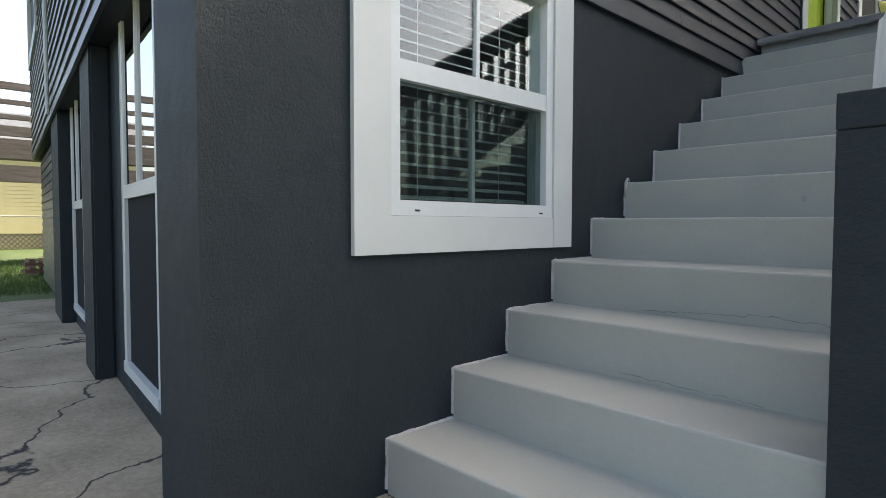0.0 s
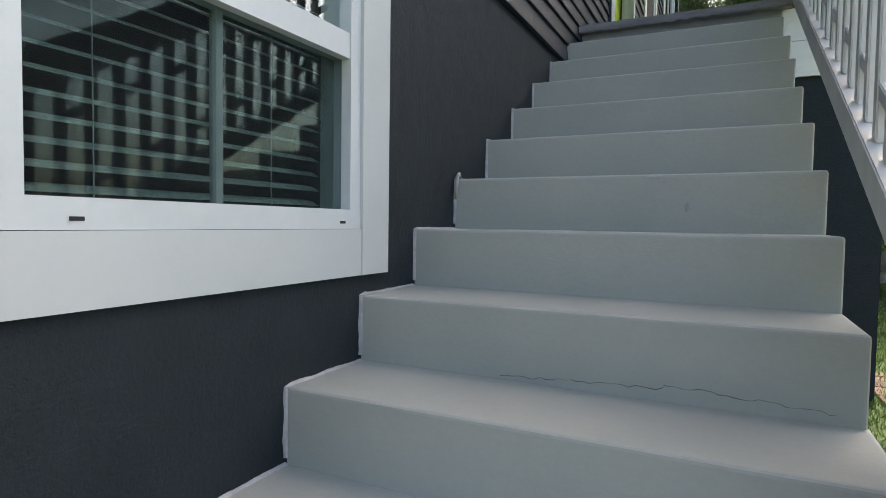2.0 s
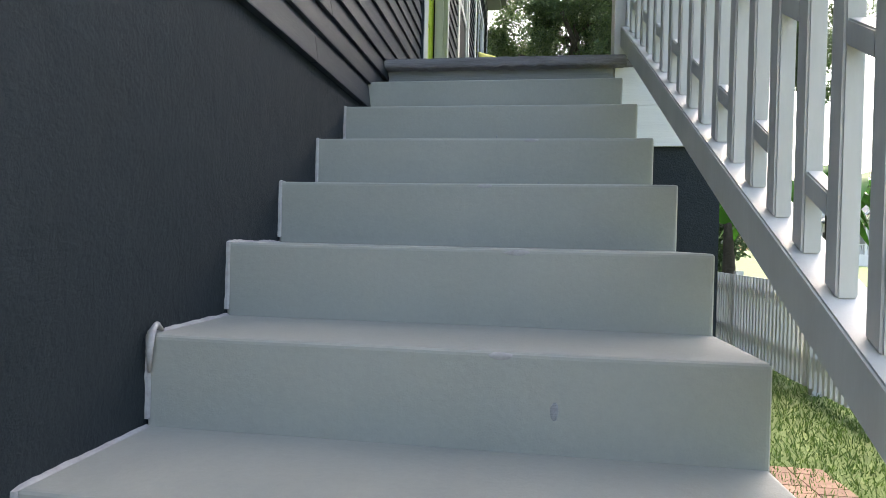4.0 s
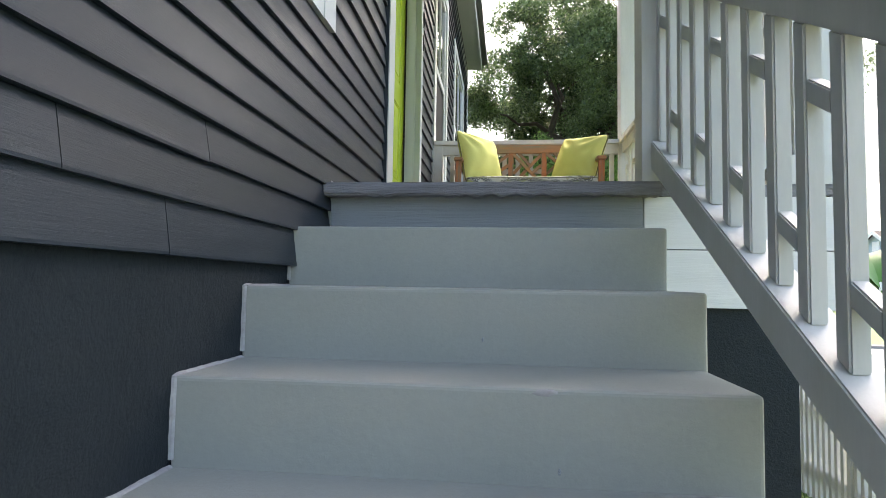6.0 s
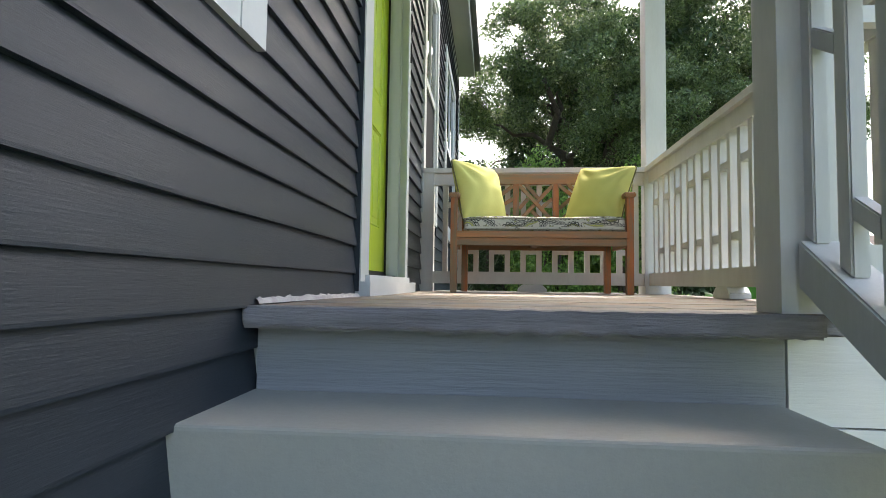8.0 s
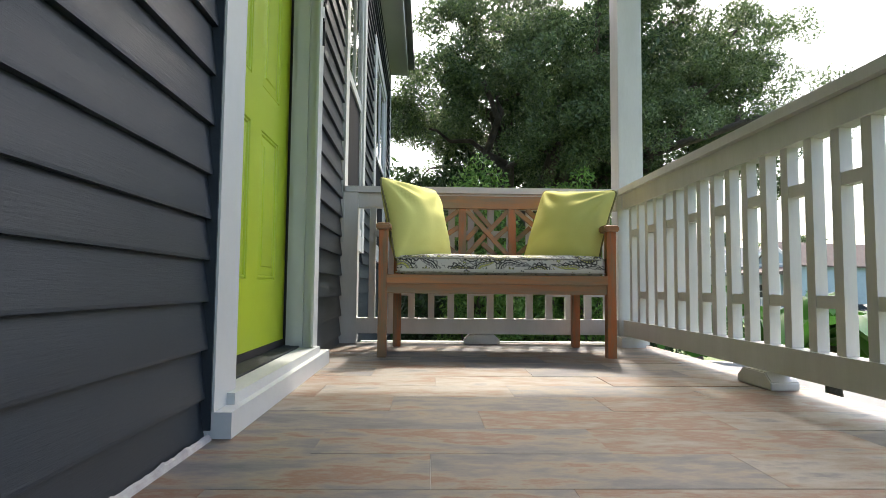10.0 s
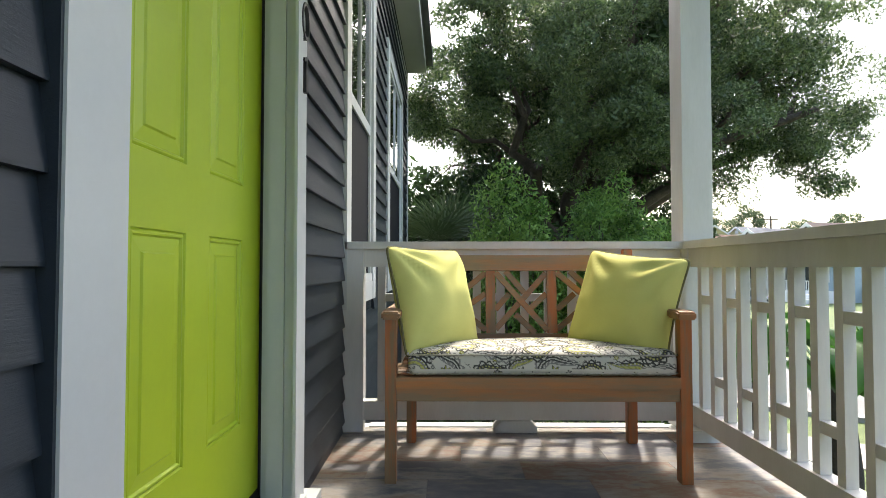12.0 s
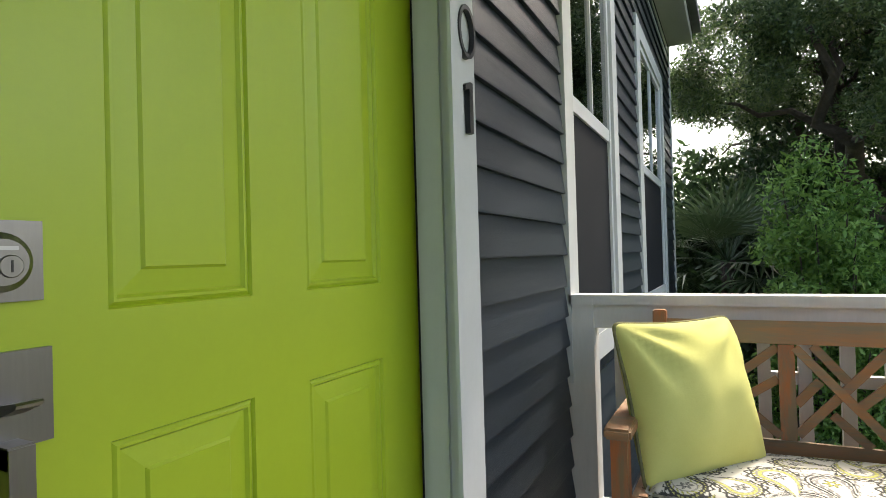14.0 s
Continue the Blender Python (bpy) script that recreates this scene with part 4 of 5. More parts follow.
for i, (p0, q0) in enumerate(zip(us, us[1:])):
    h = 0.13 if i % 2 else 0.43
    bm = bmesh.new()
    a, b = p0 + 0.0202, q0 - 0.0202
    prism(bm, [(a, sz(a) + h - 0.022), (b, sz(b) + h - 0.022), (b, sz(b) + h + 0.022), (a, sz(a) + h + 0.022)], "x", 1.198, 1.228)
    part("block", soften(bm, 0.003), RAILWHITE, srail)
# masonry pier at the foot of the rail
pier = thing("stair_pier", "charcoal painted masonry pier at the foot of the stairs", "pier", kind="structure")
part("shaft", ragged_box(1.180, 1.48, -2.775, -2.43, -0.1, 1.086, 3, 0.004), STUCCO, pier)
part("cap", ragged_box(1.179, 1.482, -2.7765, -2.428, 1.0865, 1.163, 6, 0.005), STUCCO, pier)
bm = bmesh.new()
prism(bm, [(-2.515, 1.165), (-2.432, 1.165), (-2.432, 1.42), (-2.455, 1.395), (-2.49, 1.30), (-2.508, 1.21)], "x", 1.170, 1.264)
soften(bm, 0.012, 3)
rail_end = solid("rail_end", bm, RAILWHITE, "white rounded rail end on the pier", "finial", smooth=True)

# the stairs widen a little towards the ground, and the railing follows them
for ob in (*srail.children, rail_end):
    for v in ob.data.vertices:
        v.co.x += (0.007 if ob is rail_end else 0.022) * (SY1 - v.co.y)

# ---- bench ----
bench = thing("bench", "weathered teak two-seat bench with lattice back on the porch", "bench")
X0, X1, YF, YB = 0.262, 1.408, 2.752, 3.272
BZ = DECK + 0.001
for x in (X0, X1 - 0.05):
    part("front_leg", bx(x + 0.004, x + 0.046, YF + 0.006, YF + 0.056, BZ, DECK + 0.606, 0.004), WOODV, bench)
    bm = bmesh.new()
    prism(bm, [(YF - 0.012, DECK + 0.606), (YB + 0.0, DECK + 0.612), (YB + 0.0, DECK + 0.638), (YF + 0.02, DECK + 0.640), (YF - 0.012, DECK + 0.634)], "x", x - 0.009, x + 0.059)
    part("armrest", soften(bm, 0.006), WOOD, bench)
    part("side_rail", bx(x + 0.012, x + 0.038, YF + 0.0565, YB - 0.022, DECK + 0.30, DECK + 0.365, 0.003), WOOD, bench)
for x in (X0 + 0.048, X1 - 0.092):
    bm = bmesh.new()
    prism(bm, [(YB - 0.02, BZ), (YB + 0.026, BZ), (YB + 0.026, DECK + 0.44), (YB + 0.075, DECK + 0.885), (YB + 0.035, DECK + 0.885), (YB - 0.02, DECK + 0.44)], "x", x, x + 0.044)
    part("back_post", soften(bm, 0.004), WOODV, bench)
part("front_apron", bx(X0 + 0.0465, X1 - 0.0465, YF + 0.012, YF + 0.036, DECK + 0.302, DECK + 0.349, 0.003), WOOD, bench)
part("back_apron", bx(X0 + 0.0925, X1 - 0.0925, YB - 0.012, YB + 0.012, DECK + 0.30, DECK + 0.36, 0.003), WOOD, bench)
for i in range(8):
    y = YF + 0.0 + i * 0.066
    part("seat_slat", bx(X0 + 0.046 if i == 0 else X0 + 0.04, X1 - 0.046 if i == 0 else X1 - 0.04, y + (0.0 if i else 0.002), y + 0.056, DECK + 0.3505, DECK + 0.392, 0.003), WOOD, bench)
part("under_stretcher", bx(0.80, 0.84, YF + 0.037, YB - 0.013, DECK + 0.315, DECK + 0.35, 0.003), WOOD, bench)

BX0, BX1 = X0 + 0.0925, X1 - 0.0925


def back_at(z):
    return YB - 0.012 + max(0.0, (z - 0.44)) * 0.115


def back_bar(nm, x0, z0, x1, z1, wd, th=0.02, off=0.0, ma=None):
    """A flat bar in the tilted plane of the bench's back, between two points (x, height over the deck)."""
    d = Vector((x1 - x0, z1 - z0))
    ln = d.length
    bm = bmesh.new()
    box(bm, -ln / 2, ln / 2, -th / 2, th / 2, -wd / 2, wd / 2)
    soften(bm, 0.002)
    mx, mz = (x0 + x1) / 2, (z0 + z1) / 2
    ang = math.atan2(d.y, d.x)
    m = Matrix.Translation((mx, back_at(mz) + 0.016 + off, DECK + mz)) @ Matrix.Rotation(-math.atan(0.115), 4, "X") @ Matrix.Rotation(-ang, 4, "Y")
    bmesh.ops.transform(bm, matrix=m, verts=bm.verts)
    part(nm, bm, ma or WOOD, bench)


back_bar("top_back_rail", BX0, 0.820, BX1, 0.820, 0.072, 0.028)
back_bar("lower_back_rail", BX0, 0.472, BX1, 0.472, 0.048, 0.024)
for x in (0.697, 0.981):
    back_bar("back_upright", x, 0.4965, x, 0.7835, 0.044, 0.022, 0.0, WOODV)
# three panels with the same pattern: (across, down) to (across, down) as shares of the panel, and the layer
LATTICE = ((0.0, 0.02, 1.0, 0.96, -0.007), (1.0, 0.03, 0.0, 0.95, 0.006), (0.20, 0.0, 0.56, 0.36, -0.006), (0.0, 0.63, 0.27, 0.37, 0.006),
           (0.38, 0.70, 0.76, 1.0, -0.006), (1.0, 0.37, 0.67, 0.62, 0.006))
z_top, z_low = 0.783, 0.498
for A, B in ((BX0, 0.674), (0.720, 0.958), (1.004, BX1)):
    for f0, g0, f1, g1, off in LATTICE:
        back_bar("lattice_bar", A + (B - A) * f0, z_top + (z_low - z_top) * g0, A + (B - A) * f1, z_top + (z_low - z_top) * g1, 0.026, 0.013, off)


def paisley_print(p):
    """Colours of the printed cotton at points (n, 2) in metres: teardrop motifs, rosettes and dots on off-white."""
    white, dark, grey, olive, pale = (np.array(c) for c in ((0.54, 0.53, 0.475), (0.055, 0.055, 0.052), (0.21, 0.21, 0.20), (0.30, 0.31, 0.06), (0.43, 0.43, 0.15)))
    col = np.tile(white, (len(p), 1))
    r = random.Random(8)

    def near(c, rad):
        return np.nonzero((np.abs(p[:, 0] - c[0]) < rad) & (np.abs(p[:, 1] - c[1]) < rad))[0]

    def local(idx, c, ang, size, flip):
        d = p[idx] - np.array(c)
        x = (d[:, 0] * math.cos(ang) + d[:, 1] * math.sin(ang)) / size
        y = (-d[:, 0] * math.sin(ang) + d[:, 1] * math.cos(ang)) / size * flip
        return x, y

    # dots, sprigs and small rosettes of the ground
    for _ in range(1500):
        c = (r.uniform(-0.52, 0.52), r.uniform(-0.05, 0.98))
        k = r.random()
        idx = near(c, 0.018)
        x, y = local(idx, c, r.uniform(0, 6.28), 0.0105, 1)
        rad, th = np.hypot(x, y), np.arctan2(y, x)
        if k < 0.55:
            col[idx[rad < 0.22]] = dark if k < 0.3 else grey
        elif k < 0.82:
            col[idx[(np.abs(y - 0.25 * np.sin(2.2 * x)) < 0.11) & (np.abs(x) < 1.4)]] = grey if k < 0.7 else dark
        else:
            edge = 0.78 + 0.26 * np.cos(5 * th)
            fill = olive if k < 0.90 else (pale if k < 0.95 else grey)
            col[idx[rad < edge]] = fill
            col[idx[np.abs(rad - edge) < 0.13]] = dark
            col[idx[rad < 0.22]] = white
    n = 0
    for j in range(8):
        for i in range(8):
            c = (-0.50 + 0.138 * i + (0.069 if j % 2 else 0) + r.uniform(-0.02, 0.02), -0.02 + 0.122 * j + r.uniform(-0.018, 0.018))
            ang, size, flip, kind = r.uniform(-0.9, 0.9) + (math.pi if r.random() < 0.5 else 0), r.uniform(0.042, 0.056), r.choice((-1, 1)), n % 3
            n += 1
            idx = near(c, 0.13)
            x, y = local(idx, c, ang, size, flip)
            y = y - 0.24 * np.maximum(x, 0) ** 2
            w = np.maximum(1 - x / 2.05, 0.02) * (1 + 0.28 * x)
            f = np.where(x < 0, np.hypot(x, y), np.abs(y) / np.maximum(w, 0.02))
            f = np.where(x > 2.0, 9.0, f)
            th = np.arctan2(y, x)
            turn = np.where(x < 0, th * 1.0, np.sign(y) * (math.pi / 2 - 0.9 * x))
            edge = 1.20 + 0.09 * np.cos(13 * turn)
            main, soft = ((pale, olive), (grey, white), (white, pale))[kind]

            def put(mask, colour):
                col[idx[mask]] = colour

            put(f < edge, white)
            put(np.abs(f - edge) < 0.075, dark if kind != 1 else grey)
            put(f < 1.0, soft)
            put((f < 1.0) & (f > 0.84) & (np.cos(24 * turn) > 0.1), dark if kind == 2 else white)
            put(np.abs(f - 1.0) < 0.06, dark)
            put(f < 0.80, main)
            put((f < 0.80) & (f > 0.56) & (np.cos(15 * turn + 20 * f) > 0.55), olive if kind != 1 else white)
            put(np.abs(f - 0.80) < 0.055, dark if kind else grey)
            put(f < 0.54, white)
            put(np.abs(f - 0.54) < 0.035, grey)
            rad, t2 = np.hypot(x - 0.1, y), np.arctan2(y, x - 0.1)
            petal = 0.27 + 0.13 * np.cos(6 * t2)
            put(rad < petal, grey if kind != 1 else olive)
            put(np.abs(rad - petal) < 0.045, dark)
            put(rad < 0.10, white)
    return col


def printed_cotton():
    m = bpy.data.materials.new("paisley_print")
    m.use_nodes = True
    nt = m.node_tree
    b = nt.nodes["Principled BSDF"]
    b.inputs["Roughness"].default_value, b.inputs["Specular IOR Level"].default_value = 0.88, 0.2
    at = nt.nodes.new("ShaderNodeAttribute")
    at.attribute_name = "print"
    tc = nt.nodes.new("ShaderNodeTexCoord")
    wv = nt.nodes.new("ShaderNodeTexNoise")
    wv.inputs["Scale"].default_value, wv.inputs["Detail"].default_value = 260, 3
    nt.links.new(tc.outputs["Object"], wv.inputs[0])
    bp = nt.nodes.new("ShaderNodeBump")
    bp.inputs["Strength"].default_value, bp.inputs["Distance"].default_value = 0.3, 0.001
    nt.links.new(wv.outputs[0], bp.inputs["Height"])
    nt.links.new(bp.outputs[0], b.inputs["Normal"])
    nt.links.new(at.outputs["Color"], b.inputs["Base Color"])
    return m


def seat_cushion(parent):
    """Boxy cushion with rounded edges and a crown, fine enough to carry its print."""
    hx, hy, hz, rad = 0.505, 0.215, 0.046, 0.030
    flat_y, flat_z, arc = 2 * (hy - rad), 2 * (hz - rad), math.pi / 2 * rad
    total = 2 * (flat_y + flat_z) + 4 * arc
    prof = []
    for k in range(330):
        t = total * k / 330                       # from the lower front corner up the front, over the top, down the back
        for seg, (ln, cy, cz, a0) in enumerate(((flat_z, -1, -1, 180), (arc, -1, 1, 180), (flat_y, -1, 1, 90), (arc, 1, 1, 90), (flat_z, 1, 1, 0), (arc, 1, -1, 0), (flat_y, 1, -1, -90), (arc, -1, -1, -90))):
            if t <= ln or seg == 7:
                break
            t -= ln
        y, z = cy * (hy - rad), cz * (hz - rad)
        if seg % 2:
            a = radians(a0 - 90 * t / ln)
        else:
            a = radians(a0)
            y, z = (y, z + t) if seg == 0 else (y + t, z) if seg == 2 else (y, z - t) if seg == 4 else (y - t, z)
        prof.append((y, z, math.cos(a), math.sin(a), total * k / 330))
    pr = np.array(prof)
    ends = [math.sin(radians(q)) for q in range(0, 91, 10)]
    xs = [(-hx + rad - rad * e, math.sqrt(max(0, 1 - e * e))) for e in ends[:0:-1]] + [(x, 1.0) for x in np.linspace(-hx + rad, hx - rad, 310)] + [(hx - rad + rad * e, math.sqrt(max(0, 1 - e * e))) for e in ends[1:]]
    verts, uv = [], []
    for x, sc in xs:
        y, z = pr[:, 0] + pr[:, 2] * rad * sc, pr[:, 1] + pr[:, 3] * rad * sc
        dome = (1 - (x / hx) ** 4) * (1 - (y / hy) ** 2)
        lift = np.where(z > 0.0, np.clip(z / 0.03, 0, 1) * (0.016 * dome + 0.004 * np.sin(9 * x + 1) * np.sin(11 * y)), 0)
        verts.append(np.stack([np.full(len(y), x), y + 0.004 * np.sin(7 * x + 2) * np.sign(-y), z + lift], 1))
        uv.append(np.stack([np.full(len(y), x), pr[:, 4]], 1))
    n, m = len(pr), len(xs)
    i, j = np.meshgrid(np.arange(m - 1), np.arange(n), indexing="ij")
    j2 = (j + 1) % n
    faces = np.stack([i * n + j, i * n + j2, (i + 1) * n + j2, (i + 1) * n + j], -1).reshape(-1, 4)[:, ::-1].tolist()
    faces += [list(range(n)), [(m - 1) * n + q for q in range(n)][::-1]]
    me = bpy.data.meshes.new("cushion_body")
    me.from_pydata(np.concatenate(verts).tolist(), [], faces)
    me.materials.append(printed_cotton())
    at = me.attributes.new("print", "FLOAT_COLOR", "POINT")
    col = paisley_print(np.concatenate(uv))
    at.data.foreach_set("color", np.concatenate([col, np.ones((len(col), 1))], 1).ravel().astype(np.float32))
    for q in me.polygons:
        q.use_smooth = True
    me.update()
    ob = new("cushion_body", me)
    ob.parent = parent


cu = thing("seat_cushion", "white and olive paisley print seat cushion on the bench", "cushion", (0.855, 2.985, DECK + 0.4385))
seat_cushion(cu)
CORD = mat("printed_cord", (0.52, 0.51, 0.45), 0.88, (0.20, 0.20, 0.17), 60, 0.5, 200, 0.3, spec=0.2)
for z in (0.034, -0.034):
    bm = bmesh.new()
    o = [(-0.49, -0.2165), (0.49, -0.2165), (0.507, -0.2), (0.507, 0.2), (0.49, 0.2165), (-0.49, 0.2165), (-0.507, 0.2), (-0.507, -0.2), (-0.49, -0.2165)]
    tube(bm, [(a, b, z) for a, b in o], [0.0035] * len(o), 6)
    part("piping", bm, CORD, cu, "corded seam", True)


def throw_pillow(m, seed):
    """Square pillow with pinched, pulled-out corners and a corded edge."""
    S = 0.452
    n = 34
    bm = bmesh.new()
    top, bot = {}, {}
    for i in range(n + 1):
        for j in range(n + 1):
            u, v = math.sin(math.pi / 2 * (2 * i / n - 1)), math.sin(math.pi / 2 * (2 * j / n - 1))
            e = max(0.0, (1 - u * u) * (1 - v * v))
            f = e ** 0.48 if 0 < i < n and 0 < j < n else 0
            c = u * u * v * v
            k = 1 - 0.05 * c ** 6
            x = u * S / 2 * (1 - 0.065 * (1 - v * v) * abs(u) ** 1.5) * k
            y = v * S / 2 * (1 - 0.065 * (1 - u * u) * abs(v) ** 1.5) * k
            wob = 0.005 * noise.noise(Vector((x * 8, y * 8, seed + 9)))
            wr = 0.010 * noise.noise(Vector((x * 9, y * 4, seed))) + 0.007 * noise.noise(Vector((x * 5 + 3, y * 13, seed + 2)))
            for cx, cy in ((-1, -1), (-1, 1), (1, -1), (1, 1)):
                dx, dy = cx - u, cy - v
                rr = math.hypot(dx, dy)
                wr += 0.016 * math.exp(-((rr - 0.55) / 0.38) ** 2) * math.sin(11 * math.atan2(dy * cy, dx * cx + 1e-6) + seed + cx) * (0.6 + 0.4 * cy)
            z = 0.108 * f + wr * f + wob
            top[i, j] = bm.verts.new((x, y, z))
            bot[i, j] = top[i, j] if f == 0 else bm.verts.new((x, y, -0.085 * f + wr * 0.4 * f + wob))
    for i in range(n):
        for j in range(n):
            bm.faces.new((top[i, j], top[i + 1, j], top[i + 1, j + 1], top[i, j + 1]))
            q = (bot[i, j], bot[i, j + 1], bot[i + 1, j + 1], bot[i + 1, j])
            if sum(1 for a in q if a in top.values()) < 4 or True:
                try:
                    bm.faces.new(q)
                except ValueError:
                    pass
    ring = [top[i, 0].co.copy() for i in range(n + 1)] + [top[n, j].co.copy() for j in range(1, n + 1)] + [top[i, n].co.copy() for i in range(n - 1, -1, -1)] + [top[0, j].co.copy() for j in range(n - 1, -1, -1)]
    t = thing("throw_pillow", "plump yellow-green square throw pillow with dark olive piping on the bench", "pillow", group="pillows on the bench")
    t.matrix_world = m
    part("pillow_body", bm, PILLOW, t, "", True)
    bm = bmesh.new()
    tube(bm, ring, [0.006] * len(ring), 6)
    part("piping", bm, PIPING, t, "dark olive cord", True)
    return t


throw_pillow(Matrix.Translation((0.440, 3.03, DECK + 0.666)) @ Euler((radians(74), radians(1), radians(50)), "XYZ").to_matrix().to_4x4(), 1.0)
throw_pillow(Matrix.Translation((1.238, 3.02, DECK + 0.644)) @ Euler((radians(71), radians(6), radians(-45)), "XYZ").to_matrix().to_4x4(), 5.0)


# ---- foliage ----
def leaf_cloud(name, centres, per, spread, size, material, parent, seed, label="", flat=0.6, droop=0.0, fold=True, kind=""):
    """Many small leaves round clump centres, joined into one mesh."""
    r = np.random.default_rng(seed)
    c = np.repeat(np.asarray(centres, float)[:, :3], per, axis=0)
    n = len(c)
    d = r.normal(size=(n, 3))
    d /= np.linalg.norm(d, axis=1, keepdims=True)
    rad = spread * r.uniform(0.25, 1.0, (n, 1)) ** 0.6
    p = c + d * rad * np.array([1, 1, flat])
    a = r.normal(size=(n, 3)) + d * 0.6
    a[:, 2] -= droop
    a /= np.linalg.norm(a, axis=1, keepdims=True)
    b = np.cross(a, r.normal(size=(n, 3)))
    b /= np.linalg.norm(b, axis=1, keepdims=True)
    s = size * r.uniform(0.6, 1.3, (n, 1))
    v = np.stack([p - a * s, p - b * s * 0.38 + a * s * 0.1, p + a * s, p + b * s * 0.38 + a * s * 0.1], 1).reshape(-1, 3)
    idx = np.arange(n * 4).reshape(-1, 4)
    me = bpy.data.meshes.new(name)
    me.from_pydata(v.tolist(), [], idx.tolist())
    me.materials.append(material)
    me.update()
    ob = new(name, me)
    if parent:
        ob.parent = parent
    return tagged(ob, label, kind=kind)


def limb(bm, p0, p1, r0, r1, seed, kink=0.12, n=5):
    r = random.Random(seed)
    a, b = Vector(p0), Vector(p1)
    L = (b - a).length
    pts = [a.lerp(b, i / n) + (Vector((r.uniform(-1, 1), r.uniform(-1, 1), r.uniform(-0.4, 0.8))) * kink * L * math.sin(math.pi * i / n) if 0 < i < n else Vector()) for i in range(n + 1)]
    tube(bm, pts, [r0 + (r1 - r0) * i / n for i in range(n + 1)], 8)
    return pts


def oak():
    t = thing("oak_tree", "broad dark green live oak with twisting limbs behind the porch", "tree", (0, 0, 0))
    bm = bmesh.new()
    base = Vector((2.75, 10.6, -0.05))
    fork = Vector((2.55, 10.5, 3.3))
    limb(bm, base, fork, 0.34, 0.25, 1, 0.03)
    r = random.Random(11)
    ends = []
    for tip in ((0.6, 9.8, 6.2), (1.3, 8.4, 5.6), (2.6, 9.8, 8.6), (4.4, 8.9, 6.8), (6.0, 10.0, 6.6), (7.3, 10.6, 5.6), (4.8, 12.2, 7.9), (0.9, 12.3, 7.5), (5.6, 8.6, 5.2), (3.0, 8.2, 6.8)):
        pts = limb(bm, fork, tip, 0.15, 0.035, r.random(), 0.14, 6)
        for k in (2, 3, 4, 5):
            q = pts[k]
            e = q + Vector((r.uniform(-1.2, 1.2), r.uniform(-1.1, 1.1), r.uniform(-0.3, 1.3)))
            limb(bm, q, e, 0.045, 0.012, r.random(), 0.15, 4)
            ends.append(e)
        ends.append(Vector(tip))
    part("trunk", bm, BARK, t, "dark twisting bark", True)
    cen = [tuple(e) for e in ends]
    rr = random.Random(5)
    puffs = 0
    while puffs < 62:
        u = Vector((rr.gauss(0, 1), rr.gauss(0, 1), rr.gauss(0, 1))).normalized()
        if u.z < -0.6:
            continue
        k = rr.uniform(0.70, 1.0)
        p = Vector((3.35 + u.x * (3.55 if u.x > 0 else 3.2) * k, 10.6 + u.y * 3.3 * k, 5.55 + u.z * (3.1 if u.z > 0 else 2.2) * k))
        if noise.noise(p * 0.55 + Vector((4, 2, 9))) < -0.22:
            continue
        puffs += 1
        size = rr.uniform(0.55, 0.95)
        for _ in range(13):
            v = Vector((rr.gauss(0, 1), rr.gauss(0, 1), rr.gauss(0, 1) + 0.45)).normalized()
            q = p + Vector((v.x, v.y, v.z * 0.62)) * size * rr.uniform(0.75, 1.0)
            cen.append(tuple(q))
    leaf_cloud("crown", cen, 430, 0.28, 0.030, OAKLEAF, t, 3, "small dense dark green leaves", 0.7)
    # inner leaves take a darker colour that stands for shade within the crown
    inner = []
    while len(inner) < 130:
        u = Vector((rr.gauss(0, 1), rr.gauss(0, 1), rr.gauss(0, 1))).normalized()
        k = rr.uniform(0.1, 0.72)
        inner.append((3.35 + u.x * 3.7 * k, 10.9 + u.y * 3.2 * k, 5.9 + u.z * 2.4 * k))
    leaf_cloud("inner_crown", inner, 330, 0.62, 0.062, DARKLEAF, t, 9, "inner leaves coloured darker for the shade inside the crown", 0.8)
    # hanging fringe on the street side
    fr = [(x, y, z) for x, y, z in ((rr.uniform(4.3, 7.6), rr.uniform(9.2, 11.2), 0) for _ in range(70)) for z in [4.5 + max(0.0, x - 5.4) * 0.35 + rr.uniform(0.0, 1.2)]]
    fr += [(rr.uniform(4.3, 5.4), rr.uniform(9.6, 10.6), rr.uniform(4.1, 4.8)) for _ in range(14)]
    leaf_cloud("fringe", fr, 300, 0.30, 0.028, OAKLEAF, t, 4, "thin drooping twigs of dark leaves", 1.0, 0.5)
    return t


oak()


def bush(name, at, rx, ry, rz, material, label, seed, clumps=60, per=70, size=0.06, droop=0.5, spread=0.22, stem=True):
    t = thing(name, label, "bush", at)
    rr = random.Random(seed)
    cen = []
    while len(cen) < clumps:
        u = Vector((rr.gauss(0, 1), rr.gauss(0, 1), rr.gauss(0, 1))).normalized()
        k = rr.uniform(0.45, 1.0)
        p = Vector((u.x * rx * k, u.y * ry * k, rz + u.z * rz * k))
        if p.z < 0.15:
            continue
        cen.append(tuple(p + Vector((0, 0, rr.uniform(-0.1, 0.22)))))
    bm = bmesh.new()
    for c in cen[::3]:
        tube(bm, [(c[0] * 0.1, c[1] * 0.1, -0.02), (c[0] * 0.5, c[1] * 0.5, c[2] * 0.55), c], [0.03, 0.018, 0.006], 5)
    part("trunk", bm, BARK, t)
    leaf_cloud("leaves", cen, per, spread, size, material, t, seed, "", 0.9, droop)
    return t


